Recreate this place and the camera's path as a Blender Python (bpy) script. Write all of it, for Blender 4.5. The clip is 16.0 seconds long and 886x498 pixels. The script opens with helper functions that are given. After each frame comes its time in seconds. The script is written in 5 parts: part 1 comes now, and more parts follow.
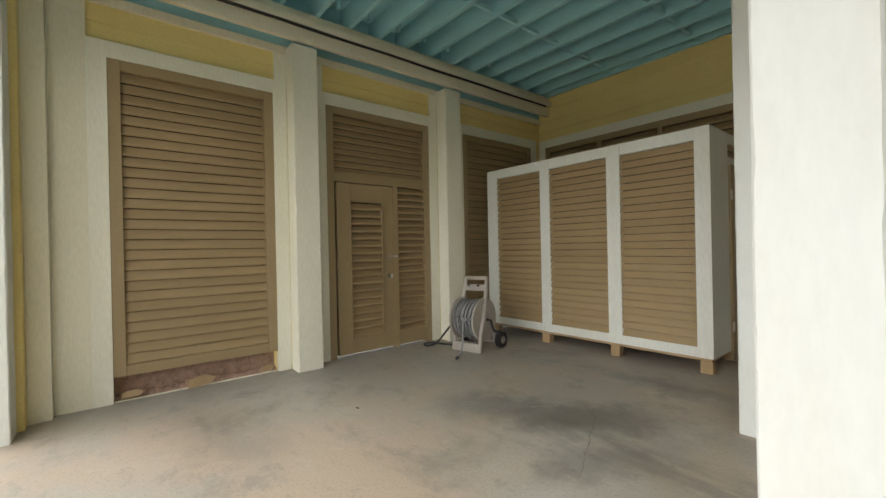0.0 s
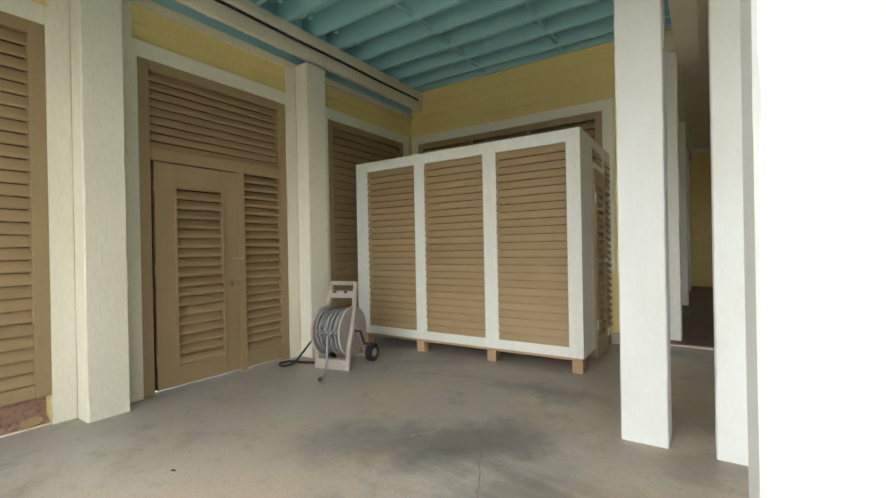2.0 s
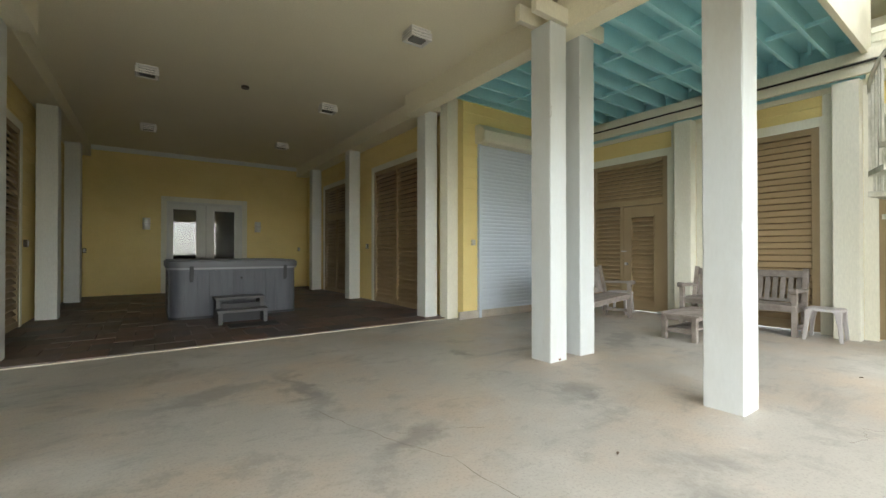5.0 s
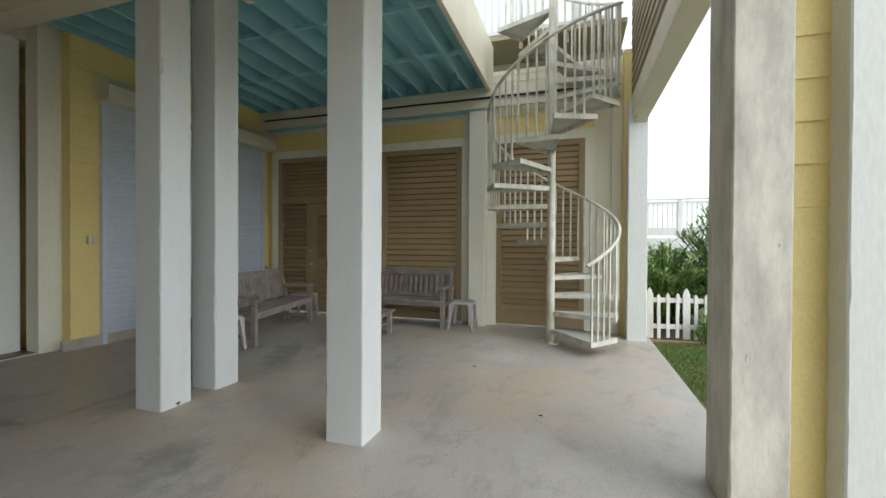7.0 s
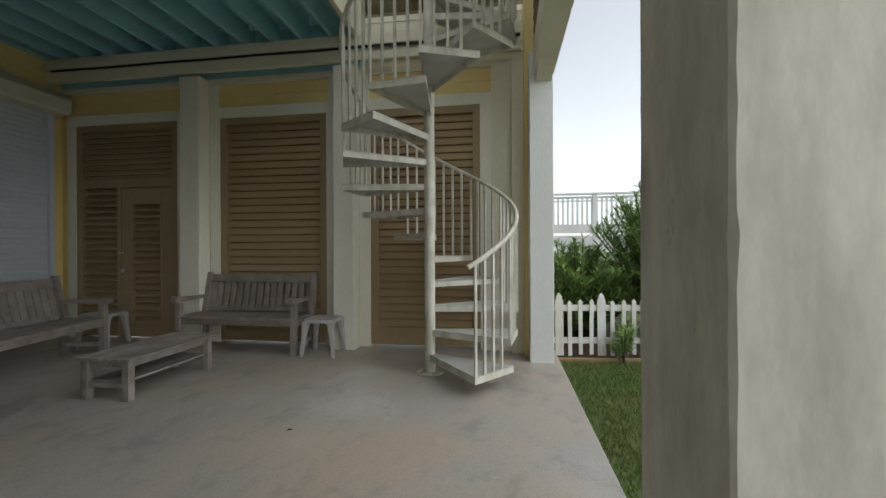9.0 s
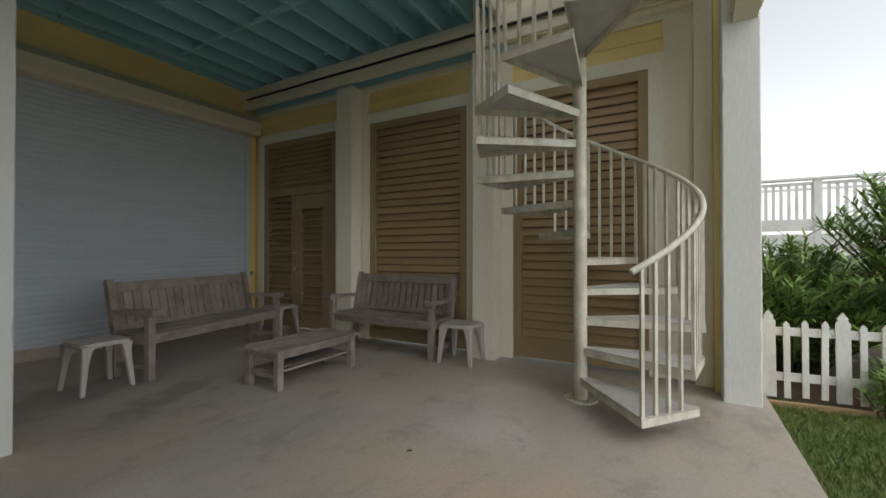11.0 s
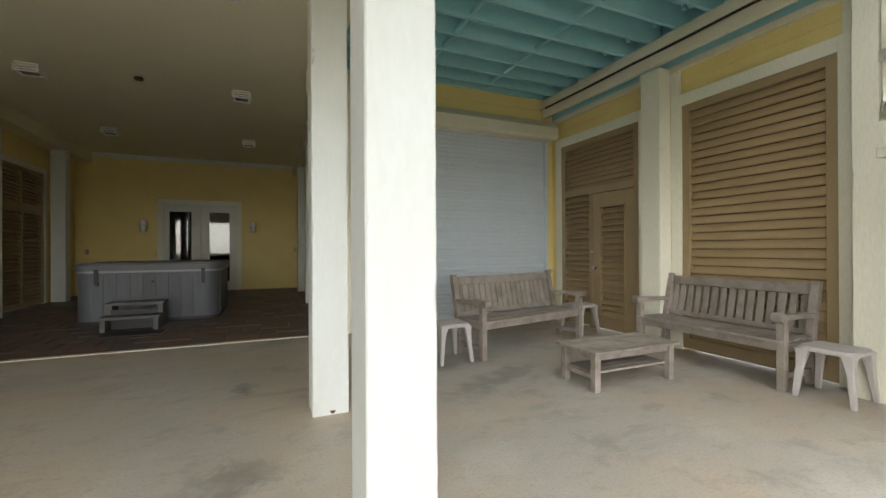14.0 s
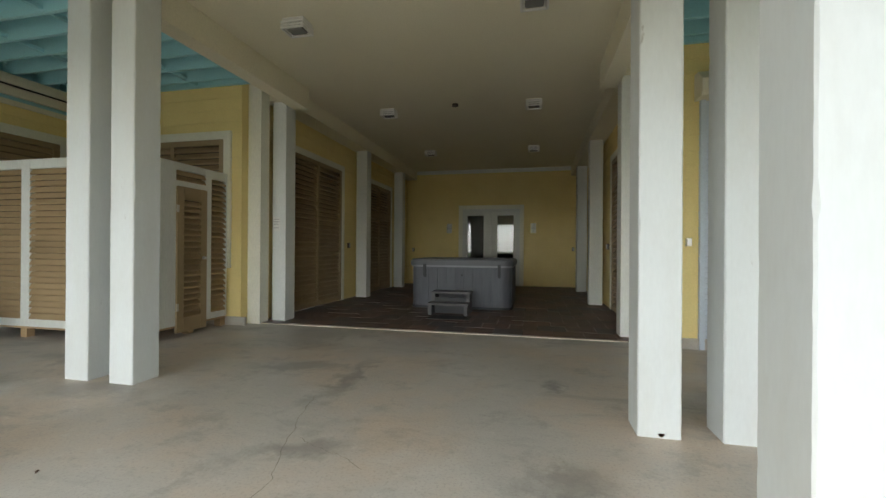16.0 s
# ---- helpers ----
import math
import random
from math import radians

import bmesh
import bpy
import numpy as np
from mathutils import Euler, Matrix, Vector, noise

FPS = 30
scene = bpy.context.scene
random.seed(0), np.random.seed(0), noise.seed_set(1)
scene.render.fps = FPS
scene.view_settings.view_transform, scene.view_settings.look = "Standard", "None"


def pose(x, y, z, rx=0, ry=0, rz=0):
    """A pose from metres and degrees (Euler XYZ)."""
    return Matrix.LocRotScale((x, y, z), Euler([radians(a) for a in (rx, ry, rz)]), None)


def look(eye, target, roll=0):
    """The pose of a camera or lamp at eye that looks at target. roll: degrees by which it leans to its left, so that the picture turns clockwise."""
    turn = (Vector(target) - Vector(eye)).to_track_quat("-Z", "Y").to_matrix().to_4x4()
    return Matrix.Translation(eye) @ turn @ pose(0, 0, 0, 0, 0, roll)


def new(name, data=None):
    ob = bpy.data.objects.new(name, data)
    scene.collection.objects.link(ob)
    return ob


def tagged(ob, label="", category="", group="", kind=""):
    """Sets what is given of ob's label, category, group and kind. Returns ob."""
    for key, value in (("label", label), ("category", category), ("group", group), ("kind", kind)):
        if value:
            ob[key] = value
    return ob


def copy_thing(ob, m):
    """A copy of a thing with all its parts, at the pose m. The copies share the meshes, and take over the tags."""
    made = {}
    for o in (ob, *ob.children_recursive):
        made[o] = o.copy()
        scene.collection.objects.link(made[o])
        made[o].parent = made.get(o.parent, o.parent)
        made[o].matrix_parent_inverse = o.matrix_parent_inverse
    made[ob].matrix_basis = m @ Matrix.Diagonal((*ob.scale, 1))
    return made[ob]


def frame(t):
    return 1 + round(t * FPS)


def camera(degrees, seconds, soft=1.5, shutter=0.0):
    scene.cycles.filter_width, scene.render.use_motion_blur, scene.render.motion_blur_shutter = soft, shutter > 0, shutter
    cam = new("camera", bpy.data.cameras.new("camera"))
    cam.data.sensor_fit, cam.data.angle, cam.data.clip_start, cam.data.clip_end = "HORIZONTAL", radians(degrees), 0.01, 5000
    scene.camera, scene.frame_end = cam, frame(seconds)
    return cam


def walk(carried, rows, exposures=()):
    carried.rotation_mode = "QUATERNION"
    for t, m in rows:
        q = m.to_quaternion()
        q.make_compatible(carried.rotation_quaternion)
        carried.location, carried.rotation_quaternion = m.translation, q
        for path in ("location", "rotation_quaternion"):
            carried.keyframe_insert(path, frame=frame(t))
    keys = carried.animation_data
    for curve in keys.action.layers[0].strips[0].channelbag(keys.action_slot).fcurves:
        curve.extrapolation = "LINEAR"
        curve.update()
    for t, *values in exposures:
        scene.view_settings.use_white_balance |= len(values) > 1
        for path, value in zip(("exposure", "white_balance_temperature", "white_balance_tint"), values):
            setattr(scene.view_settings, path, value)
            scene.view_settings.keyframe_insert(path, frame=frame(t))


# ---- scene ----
cam = camera(94.1, 16.0, soft=1.5)
PATH = [
    (0, (-1.926, 1.93, 1.264), (-3.472, 3.199, 1.26), -1.2),
    (0.5, (-2.15, 2.122, 1.258), (-3.709, 3.374, 1.253), -1.3),
    (1, (-2.356, 2.252, 1.239), (-3.896, 3.528, 1.238), -1.3),
    (1.5, (-2.393, 2.309, 1.237), (-3.709, 3.815, 1.234), -1.2),
    (2, (-2.334, 2.32, 1.244), (-3.406, 4.008, 1.24), -1.1),
    (2.5, (-2.221, 2.23, 1.216), (-3.019, 4.063, 1.212), -0.6),
    (3, (-2.003, 2.233, 1.261), (-2.34, 4.204, 1.251), -0.5),
    (3.5, (-1.797, 2.212, 1.213), (-1.69, 4.209, 1.212), -0.3),
    (4, (-1.558, 2.222, 1.203), (-1.224, 4.194, 1.206), 0.1),
    (4.5, (-1.435, 2.234, 1.2), (-0.722, 4.103, 1.203), -0.5),
    (5, (-1.318, 2.228, 1.165), (-0.163, 3.861, 1.179), 0.0),
    (5.2, (-1.197, 2.228, 1.15), (0.099, 3.751, 1.168), 0.0),
    (7.3, (0.004, 2.041, 1.299), (1.947, 2.512, 1.274), 0.1),
    (7.5, (0.19, 2.0, 1.295), (2.155, 2.373, 1.267), -0.1),
    (8, (0.655, 1.815, 1.268), (2.647, 1.999, 1.252), -0.1),
    (8.2, (0.842, 1.731, 1.257), (2.834, 1.908, 1.244), -0.1),
    (10.3, (1.967, 1.668, 1.17), (3.829, 2.399, 1.19), -0.2),
    (10.5, (1.988, 1.685, 1.173), (3.822, 2.482, 1.191), -0.1),
    (11, (2.006, 1.724, 1.179), (3.743, 2.715, 1.196), -0.0),
    (11.5, (2.013, 1.763, 1.183), (3.661, 2.896, 1.201), 0.1),
    (12, (2.018, 1.793, 1.2), (3.559, 3.068, 1.212), -0.1),
    (12.5, (1.984, 1.827, 1.198), (3.415, 3.224, 1.21), -0.0),
    (13, (1.941, 1.847, 1.202), (3.239, 3.369, 1.212), -0.2),
    (13.5, (1.876, 1.881, 1.214), (2.96, 3.562, 1.22), -0.2),
    (14, (1.781, 1.956, 1.223), (2.571, 3.793, 1.225), -0.3),
    (14.5, (1.669, 2.044, 1.212), (2.131, 3.99, 1.218), -0.4),
    (15, (1.548, 2.116, 1.225), (1.729, 4.108, 1.227), -0.4),
    (15.5, (1.508, 2.208, 1.203), (1.407, 4.206, 1.21), -0.6),
    (16, (1.415, 2.178, 1.218), (0.987, 4.132, 1.22), 0.4),
]
EXPOSURES = [(0.0, 1.24, 7050, 9), (0.5, 1.4, 7150, 9), (1.0, 1.75, 7100, 9), (2.0, 1.68, 6880, 8), (2.5, 1.46, 6750, 7), (3.0, 1.54, 6600, 6), (3.5, 1.66, 6450, 5), (4.5, 1.55, 6450, 5), (5.0, 1.85, 6500, 6), (7.5, 0.32, 6250, 7), (8.1, 0.02, 6250, 7),
             (10.3, 0.0, 6550, 9), (11.0, 0.05, 6650, 9), (12.0, 0.68, 7200, 9), (12.5, 1.0, 7250, 9), (13.5, 1.3, 6950, 7), (14.5, 1.6, 6750, 8), (15.0, 1.65, 6600, 8), (16.0, 1.45, 6450, 6)]
walk(cam, [(t, look(eye, target, roll)) for t, eye, target, roll in PATH], EXPOSURES)

# ---- light: overcast sky ----
world = bpy.data.worlds.new("sky")
scene.world = world
world.use_nodes = True
wn = world.node_tree
sky = wn.nodes.new("ShaderNodeTexSky")
sky.sky_type = "NISHITA"
sky.sun_disc = False
sky.sun_elevation = radians(48)
sky.sun_rotation = radians(200)
sky.dust_density = 1.0
sky.air_density = 1.0
hsv = wn.nodes.new("ShaderNodeHueSaturation")
hsv.inputs["Saturation"].default_value = 0.2
hsv.inputs["Value"].default_value = 1.6
wn.links.new(sky.outputs[0], hsv.inputs["Color"])
wn.links.new(hsv.outputs[0], wn.nodes["Background"].inputs["Color"])
wn.nodes["Background"].inputs["Strength"].default_value = 0.15

sun = new("sun", bpy.data.lights.new("sun", "SUN"))
sun.data.energy, sun.data.angle, sun.data.color = 0.25, radians(25), (1.0, 0.98, 0.95)
sun.matrix_world = look((0, 0, 0), (0.25, 0.7, -0.8))


# ---- materials ----
def material(name, base, rough=0.6, metal=0.0, dark=None, scale=3.0, amount=0.35, fine=60.0, fine_amount=0.12,
             bump=0.15, bump_scale=80.0, streak=(1, 1, 1), piece=0.0, spec=0.5, specks=0.0, speck_scale=9.0):
    """Procedural surface: base colour, stains towards dark at one scale, grain at another, fine relief, piece to piece variation."""
    m = bpy.data.materials.new(name)
    m.use_nodes = True
    nt = m.node_tree
    n, l = nt.nodes, nt.links
    b = n["Principled BSDF"]
    b.inputs["Roughness"].default_value = rough
    b.inputs["Metallic"].default_value = metal
    b.inputs["Specular IOR Level"].default_value = spec
    tc = n.new("ShaderNodeTexCoord")
    mp = n.new("ShaderNodeMapping")
    mp.inputs["Scale"].default_value = streak
    geo = n.new("ShaderNodeNewGeometry")
    l.new(geo.outputs["Position"], mp.inputs["Vector"])
    big = n.new("ShaderNodeTexNoise")
    big.inputs["Scale"].default_value, big.inputs["Detail"].default_value, big.inputs["Roughness"].default_value = scale, 6, 0.6
    l.new(mp.outputs[0], big.inputs["Vector"])
    ramp = n.new("ShaderNodeMapRange")
    ramp.inputs["From Min"].default_value, ramp.inputs["From Max"].default_value = 0.42, 0.72
    ramp.inputs["To Max"].default_value = amount
    l.new(big.outputs["Fac"], ramp.inputs["Value"])
    mix = n.new("ShaderNodeMix")
    mix.data_type = "RGBA"
    mix.inputs["A"].default_value = (*base, 1)
    d = dark if dark else [c * 0.6 for c in base]
    mix.inputs["B"].default_value = (*d, 1)
    l.new(ramp.outputs[0], mix.inputs["Factor"])
    small = n.new("ShaderNodeTexNoise")
    small.inputs["Scale"].default_value, small.inputs["Detail"].default_value = fine, 3
    l.new(mp.outputs[0], small.inputs["Vector"])
    val = n.new("ShaderNodeMapRange")
    val.inputs["To Min"].default_value, val.inputs["To Max"].default_value = 1 - fine_amount, 1 + fine_amount
    l.new(small.outputs["Fac"], val.inputs["Value"])
    out = val.outputs[0]
    if piece:
        info = n.new("ShaderNodeObjectInfo")
        pr = n.new("ShaderNodeMapRange")
        pr.inputs["To Min"].default_value, pr.inputs["To Max"].default_value = 1 - piece, 1 + piece
        l.new(info.outputs["Random"], pr.inputs["Value"])
        mul = n.new("ShaderNodeMath")
        mul.operation = "MULTIPLY"
        l.new(out, mul.inputs[0])
        l.new(pr.outputs[0], mul.inputs[1])
        out = mul.outputs[0]
    hs = n.new("ShaderNodeHueSaturation")
    surface = mix.outputs["Result"]
    if specks:
        # chipped and scuffed spots where the paint has gone
        sn = n.new("ShaderNodeTexNoise")
        sn.inputs["Scale"].default_value, sn.inputs["Detail"].default_value, sn.inputs["Roughness"].default_value = speck_scale, 5, 0.7
        l.new(mp.outputs[0], sn.inputs["Vector"])
        sm = n.new("ShaderNodeMapRange")
        sm.inputs["From Min"].default_value, sm.inputs["From Max"].default_value, sm.inputs["To Max"].default_value = 0.675, 0.72, specks
        l.new(sn.outputs["Fac"], sm.inputs["Value"])
        spot = n.new("ShaderNodeMix")
        spot.data_type = "RGBA"
        spot.inputs["B"].default_value = (0.24, 0.205, 0.165, 1)
        l.new(surface, spot.inputs["A"])
        l.new(sm.outputs[0], spot.inputs["Factor"])
        surface = spot.outputs["Result"]
    l.new(surface, hs.inputs["Color"])
    l.new(out, hs.inputs["Value"])
    l.new(hs.outputs[0], b.inputs["Base Color"])
    if bump:
        bp = n.new("ShaderNodeBump")
        bp.inputs["Strength"].default_value, bp.inputs["Distance"].default_value = bump, 0.004
        bn = n.new("ShaderNodeTexNoise")
        bn.inputs["Scale"].default_value, bn.inputs["Detail"].default_value = bump_scale, 4
        l.new(mp.outputs[0], bn.inputs["Vector"])
        l.new(bn.outputs["Fac"], bp.inputs["Height"])
        l.new(bp.outputs[0], b.inputs["Normal"])
    return m


WHITE = material("white_paint", (0.72, 0.735, 0.70), 0.55, dark=(0.62, 0.60, 0.50), scale=1.6, amount=0.35, streak=(1, 1, 0.25))
POSTW = material("post_white_paint", (0.62, 0.645, 0.635), 0.5, dark=(0.52, 0.50, 0.44), scale=2.4, amount=0.4, fine=45, fine_amount=0.05, streak=(1.2, 1.2, 0.35), bump=0.2, bump_scale=30, specks=0.6, speck_scale=6.0)
PIERW = material("weathered_pier_paint", (0.76, 0.73, 0.63), 0.7, dark=(0.36, 0.32, 0.27), scale=3.2, amount=0.75, fine=40, fine_amount=0.12, streak=(1.8, 1.8, 0.6), bump=0.22, bump_scale=26, specks=0.8, speck_scale=7.0)
HEADW = material("weathered_tan_siding", (0.35, 0.29, 0.19), 0.7, dark=(0.22, 0.175, 0.115), scale=2.0, amount=0.6, piece=0.1)
# white trim; the cream tint puts yellow bounce light into the colour
TRIMW = material("bounce_tinted_white_trim_paint", (0.82, 0.80, 0.68), 0.55, dark=(0.66, 0.61, 0.44), scale=1.6, amount=0.35, streak=(1, 1, 0.25))
CREAM = material("cream_paint", (0.79, 0.75, 0.60), 0.55, dark=(0.6, 0.54, 0.36), scale=1.5, amount=0.35, streak=(1, 1, 0.3))
YELLOW = material("yellow_siding_paint", (0.83, 0.675, 0.29), 0.6, dark=(0.72, 0.565, 0.215), scale=1.4, amount=0.4)
TAN = material("tan_paint", (0.365, 0.262, 0.142), 0.5, dark=(0.28, 0.20, 0.105), scale=2.0, amount=0.4, piece=0.06)
TAN_FRAME = material("tan_frame_paint", (0.345, 0.255, 0.14), 0.5, dark=(0.26, 0.19, 0.10), scale=2.0, amount=0.4)
TEAL = material("teal_paint", (0.37, 0.68, 0.73), 0.6, dark=(0.28, 0.57, 0.62), scale=2.0, amount=0.4)
CEIL = material("tan_ceiling_paint", (0.84, 0.79, 0.61), 0.5, dark=(0.76, 0.70, 0.52), scale=0.8, amount=0.3, bump=0.05)
SHUT = material("shutter_enamel", (0.60, 0.66, 0.735), 0.8, dark=(0.62, 0.66, 0.7), scale=1.0, amount=0.3, bump=0.04, piece=0.02, spec=0.05)
STEEL = material("stair_paint", (0.68, 0.66, 0.57), 0.5, dark=(0.26, 0.25, 0.13), scale=8.0, amount=0.62, fine=40, fine_amount=0.15, streak=(1, 1, 0.5))
TEAK = material("weathered_teak", (0.30, 0.26, 0.23), 0.75, dark=(0.14, 0.11, 0.09), scale=6.0, amount=0.75, fine=90, fine_amount=0.25, streak=(1, 1, 1), piece=0.12, bump=0.4)
RESIN = material("grey_resin", (0.50, 0.47, 0.46), 0.45, dark=(0.4, 0.37, 0.35), amount=0.3, bump=0.05)
GREYW = material("tub_grey_panel", (0.105, 0.11, 0.125), 0.55, dark=(0.06, 0.062, 0.072), scale=3, amount=0.5, streak=(6, 6, 0.6), piece=0.12)
COVER = material("tub_cover_vinyl", (0.115, 0.118, 0.13), 0.45, dark=(0.085, 0.085, 0.095), scale=2, amount=0.4)
BLACK = material("black_plastic", (0.02, 0.02, 0.022), 0.5, amount=0.2, bump=0.05)
RUBBER = material("dark_cable", (0.025, 0.022, 0.02), 0.6, amount=0.2, bump=0.05)
CHROME = material("metal_hardware", (0.6, 0.58, 0.55), 0.3, 1.0, amount=0.2, bump=0.02)
LAMPW = material("lamp_plastic", (0.78, 0.77, 0.72), 0.4, amount=0.15, bump=0.03)
FOAM = material("pink_foam_backing", (0.38, 0.25, 0.19), 0.9, dark=(0.2, 0.13, 0.095), scale=16, amount=0.85, fine=70, fine_amount=0.35, bump=0.9, bump_scale=60)
TIMBER = material("raw_timber_block", (0.42, 0.29, 0.16), 0.75, dark=(0.28, 0.19, 0.1), amount=0.5, piece=0.1)
# near-black: shade painted behind louvres and glazed doors; also the slate mortar bed
SHADE_MORTAR = material("painted_shade_and_mortar", (0.05, 0.045, 0.04), 0.8, amount=0.3)
SOIL = material("bare_soil", (0.12, 0.075, 0.05), 0.95, dark=(0.06, 0.045, 0.03), scale=6, amount=0.7, bump=0.6, bump_scale=40)
GRASSG = material("lawn_ground", (0.10, 0.14, 0.035), 0.9, dark=(0.17, 0.14, 0.06), scale=1.3, amount=0.7, fine=40, fine_amount=0.4, bump=0.8, bump_scale=60)
BLADE = material("grass_blade", (0.11, 0.19, 0.035), 0.6, dark=(0.19, 0.18, 0.06), scale=2.0, amount=0.7, fine=20, fine_amount=0.3, bump=0)
LEAF = material("oleander_leaf", (0.27, 0.41, 0.12), 0.4, dark=(0.13, 0.23, 0.06), scale=5, amount=0.6, fine=30, fine_amount=0.35, bump=0)
BARK = material("bush_stem", (0.10, 0.10, 0.05), 0.9, amount=0.5)
MEADOW = material("dry_meadow_grass", (0.2, 0.19, 0.08), 0.9, dark=(0.1, 0.13, 0.04), scale=1.5, amount=0.8, fine=30, fine_amount=0.4, bump=0)

REEL = material("grey_reel_plastic", (0.42, 0.38, 0.34), 0.45, dark=(0.33, 0.29, 0.26), amount=0.3, bump=0.05)
HOSE = material("grey_hose", (0.30, 0.30, 0.31), 0.5, dark=(0.2, 0.2, 0.2), amount=0.4, bump=0.05)
STEPG = material("grey_step_plastic", (0.11, 0.105, 0.105), 0.55, amount=0.3)
LENS = material("frosted_lens", (0.22, 0.225, 0.215), 0.25, amount=0.1, bump=0.02)
BROWNP = material("brown_plastic", (0.09, 0.07, 0.05), 0.5, amount=0.2)
TREAD = material("tread_plate", (0.55, 0.55, 0.52), 0.5, dark=(0.36, 0.33, 0.26), scale=6, amount=0.5, bump=0.6, bump_scale=120)
FENCEW = material("fence_white_paint", (0.76, 0.76, 0.73), 0.6, dark=(0.36, 0.32, 0.26), scale=6, amount=0.5, streak=(1, 1, 0.5), piece=0.06)
BOARDW = material("boardwalk_white_paint", (0.86, 0.86, 0.84), 0.6, dark=(0.62, 0.60, 0.55), scale=4, amount=0.4, streak=(1, 1, 0.5))
TUBRIM = material("tub_acrylic_rim", (0.27, 0.27, 0.285), 0.35, amount=0.25, bump=0.02)
RUSTM = material("rusty_strip", (0.13, 0.07, 0.05), 0.8, amount=0.5)
RUSTS = material("rust_blot", (0.22, 0.09, 0.04), 0.85, amount=0.5)
SCRATCH = material("pale_scratch", (0.50, 0.475, 0.43), 0.9, amount=0.3, bump=0)
DEADLEAF = material("dead_leaf_brown", (0.10, 0.06, 0.035), 0.8, amount=0.4, bump=0.1)
CRACK = material("crack_dirt", (0.23, 0.205, 0.175), 0.95, amount=0.3, bump=0)


# ---- mesh helpers ----
def bm_box(bm, x0, x1, y0, y1, z0, z1, bevel=0.0):
    r = bmesh.ops.create_cube(bm, size=1.0)
    vs = r["verts"]
    for v in vs:
        v.co = Vector((x0 + (v.co.x + 0.5) * (x1 - x0), y0 + (v.co.y + 0.5) * (y1 - y0), z0 + (v.co.z + 0.5) * (z1 - z0)))
    if bevel:
        es = list({e for v in vs for e in v.link_edges})
        bmesh.ops.bevel(bm, geom=es, offset=bevel, segments=2, affect="EDGES", profile=0.6)


def bm_tube(bm, path, radius, sides=10, cap=True):
    """A round bar along a list of points."""
    rings = []
    pts = [Vector(p) for p in path]
    up = Vector((0, 0, 1))
    for i, p in enumerate(pts):
        d = (pts[min(i + 1, len(pts) - 1)] - pts[max(i - 1, 0)]).normalized()
        a = d.cross(up)
        if a.length < 0.05:
            a = d.cross(Vector((1, 0, 0)))
        a.normalize()
        b = d.cross(a).normalized()
        rings.append([bm.verts.new(p + radius * (math.cos(2 * math.pi * k / sides) * a + math.sin(2 * math.pi * k / sides) * b)) for k in range(sides)])
    for r0, r1 in zip(rings, rings[1:]):
        for k in range(sides):
            bm.faces.new((r0[k], r0[(k + 1) % sides], r1[(k + 1) % sides], r1[k]))
    if cap:
        bm.faces.new(rings[0][::-1])
        bm.faces.new(rings[-1])


def bm_prism(bm, outline, axis, a, b):
    """An outline of (u, v) pushed along an axis from a to b. axis x: (u,v)=(y,z); y: (x,z); z: (x,y)."""
    def at(u, v, w):
        return {"x": (w, u, v), "y": (u, w, v), "z": (u, v, w)}[axis]
    lo = [bm.verts.new(at(u, v, a)) for u, v in outline]
    hi = [bm.verts.new(at(u, v, b)) for u, v in outline]
    n = len(outline)
    bm.faces.new(lo[::-1])
    bm.faces.new(hi)
    for i in range(n):
        bm.faces.new((lo[i], lo[(i + 1) % n], hi[(i + 1) % n], hi[i]))
    bmesh.ops.recalc_face_normals(bm, faces=bm.faces[:])


def mesh_of(bm, name, mat, smooth=False):
    bmesh.ops.recalc_face_normals(bm, faces=bm.faces[:])
    me = bpy.data.meshes.new(name)
    bm.to_mesh(me)
    bm.free()
    me.materials.append(mat)
    if smooth:
        me.shade_smooth()
        me.set_sharp_from_angle(angle=radians(40))
    return me


def part(name, bm, mat, parent=None, label="", smooth=False):
    ob = new(name, mesh_of(bm, name, mat, smooth))
    ob.parent = parent
    if label:
        tagged(ob, label)
    return ob


def block(name, dims, mat, parent=None, label="", bevel=0.006):
    bm = bmesh.new()
    bm_box(bm, *dims, bevel=bevel)
    return part(name, bm, mat, parent, label)


def thing(name, m, label, category, group="", kind=""):
    ob = new(name)
    ob.empty_display_size = 0.1
    ob.matrix_world = m
    return tagged(ob, label, category, group, kind)


def setting(ob, label, category):
    return tagged(ob, label, category, "", "structure")


SHARED = {}


def shared_box(key, mat, dims, bevel=0.0):
    k = (key, mat.name, tuple(round(v, 3) for v in dims))
    if k not in SHARED:
        bm = bmesh.new()
        bm_box(bm, *dims, bevel=bevel)
        SHARED[k] = mesh_of(bm, key, mat)
    return SHARED[k]


def shared_slat(length, pitch, mat, wide=False):
    """A louvre blade of drop-down profile, along +x from 0 to length; +y is into the wall."""
    k = ("slat", mat.name, round(length, 3), round(pitch, 3), wide)
    if k not in SHARED:
        bm = bmesh.new()
        h = pitch * 0.92 if wide else pitch - 0.006
        if wide:
            prof = [(-0.010, 0.004), (-0.004, -0.004), (0.008, -0.006), (0.064, h - 0.014), (0.064, h), (0.052, h), (-0.008, 0.020)]
        else:
            prof = [(0.020, 0.0), (0.008, -0.001), (0.001, 0.005), (0.0, 0.013), (0.004, 0.025), (0.027, h - 0.008), (0.029, h), (0.038, h), (0.036, h - 0.02)]
        bm_prism(bm, prof, "x", 0, length)
        SHARED[k] = mesh_of(bm, "slat", mat)
    return SHARED[k]


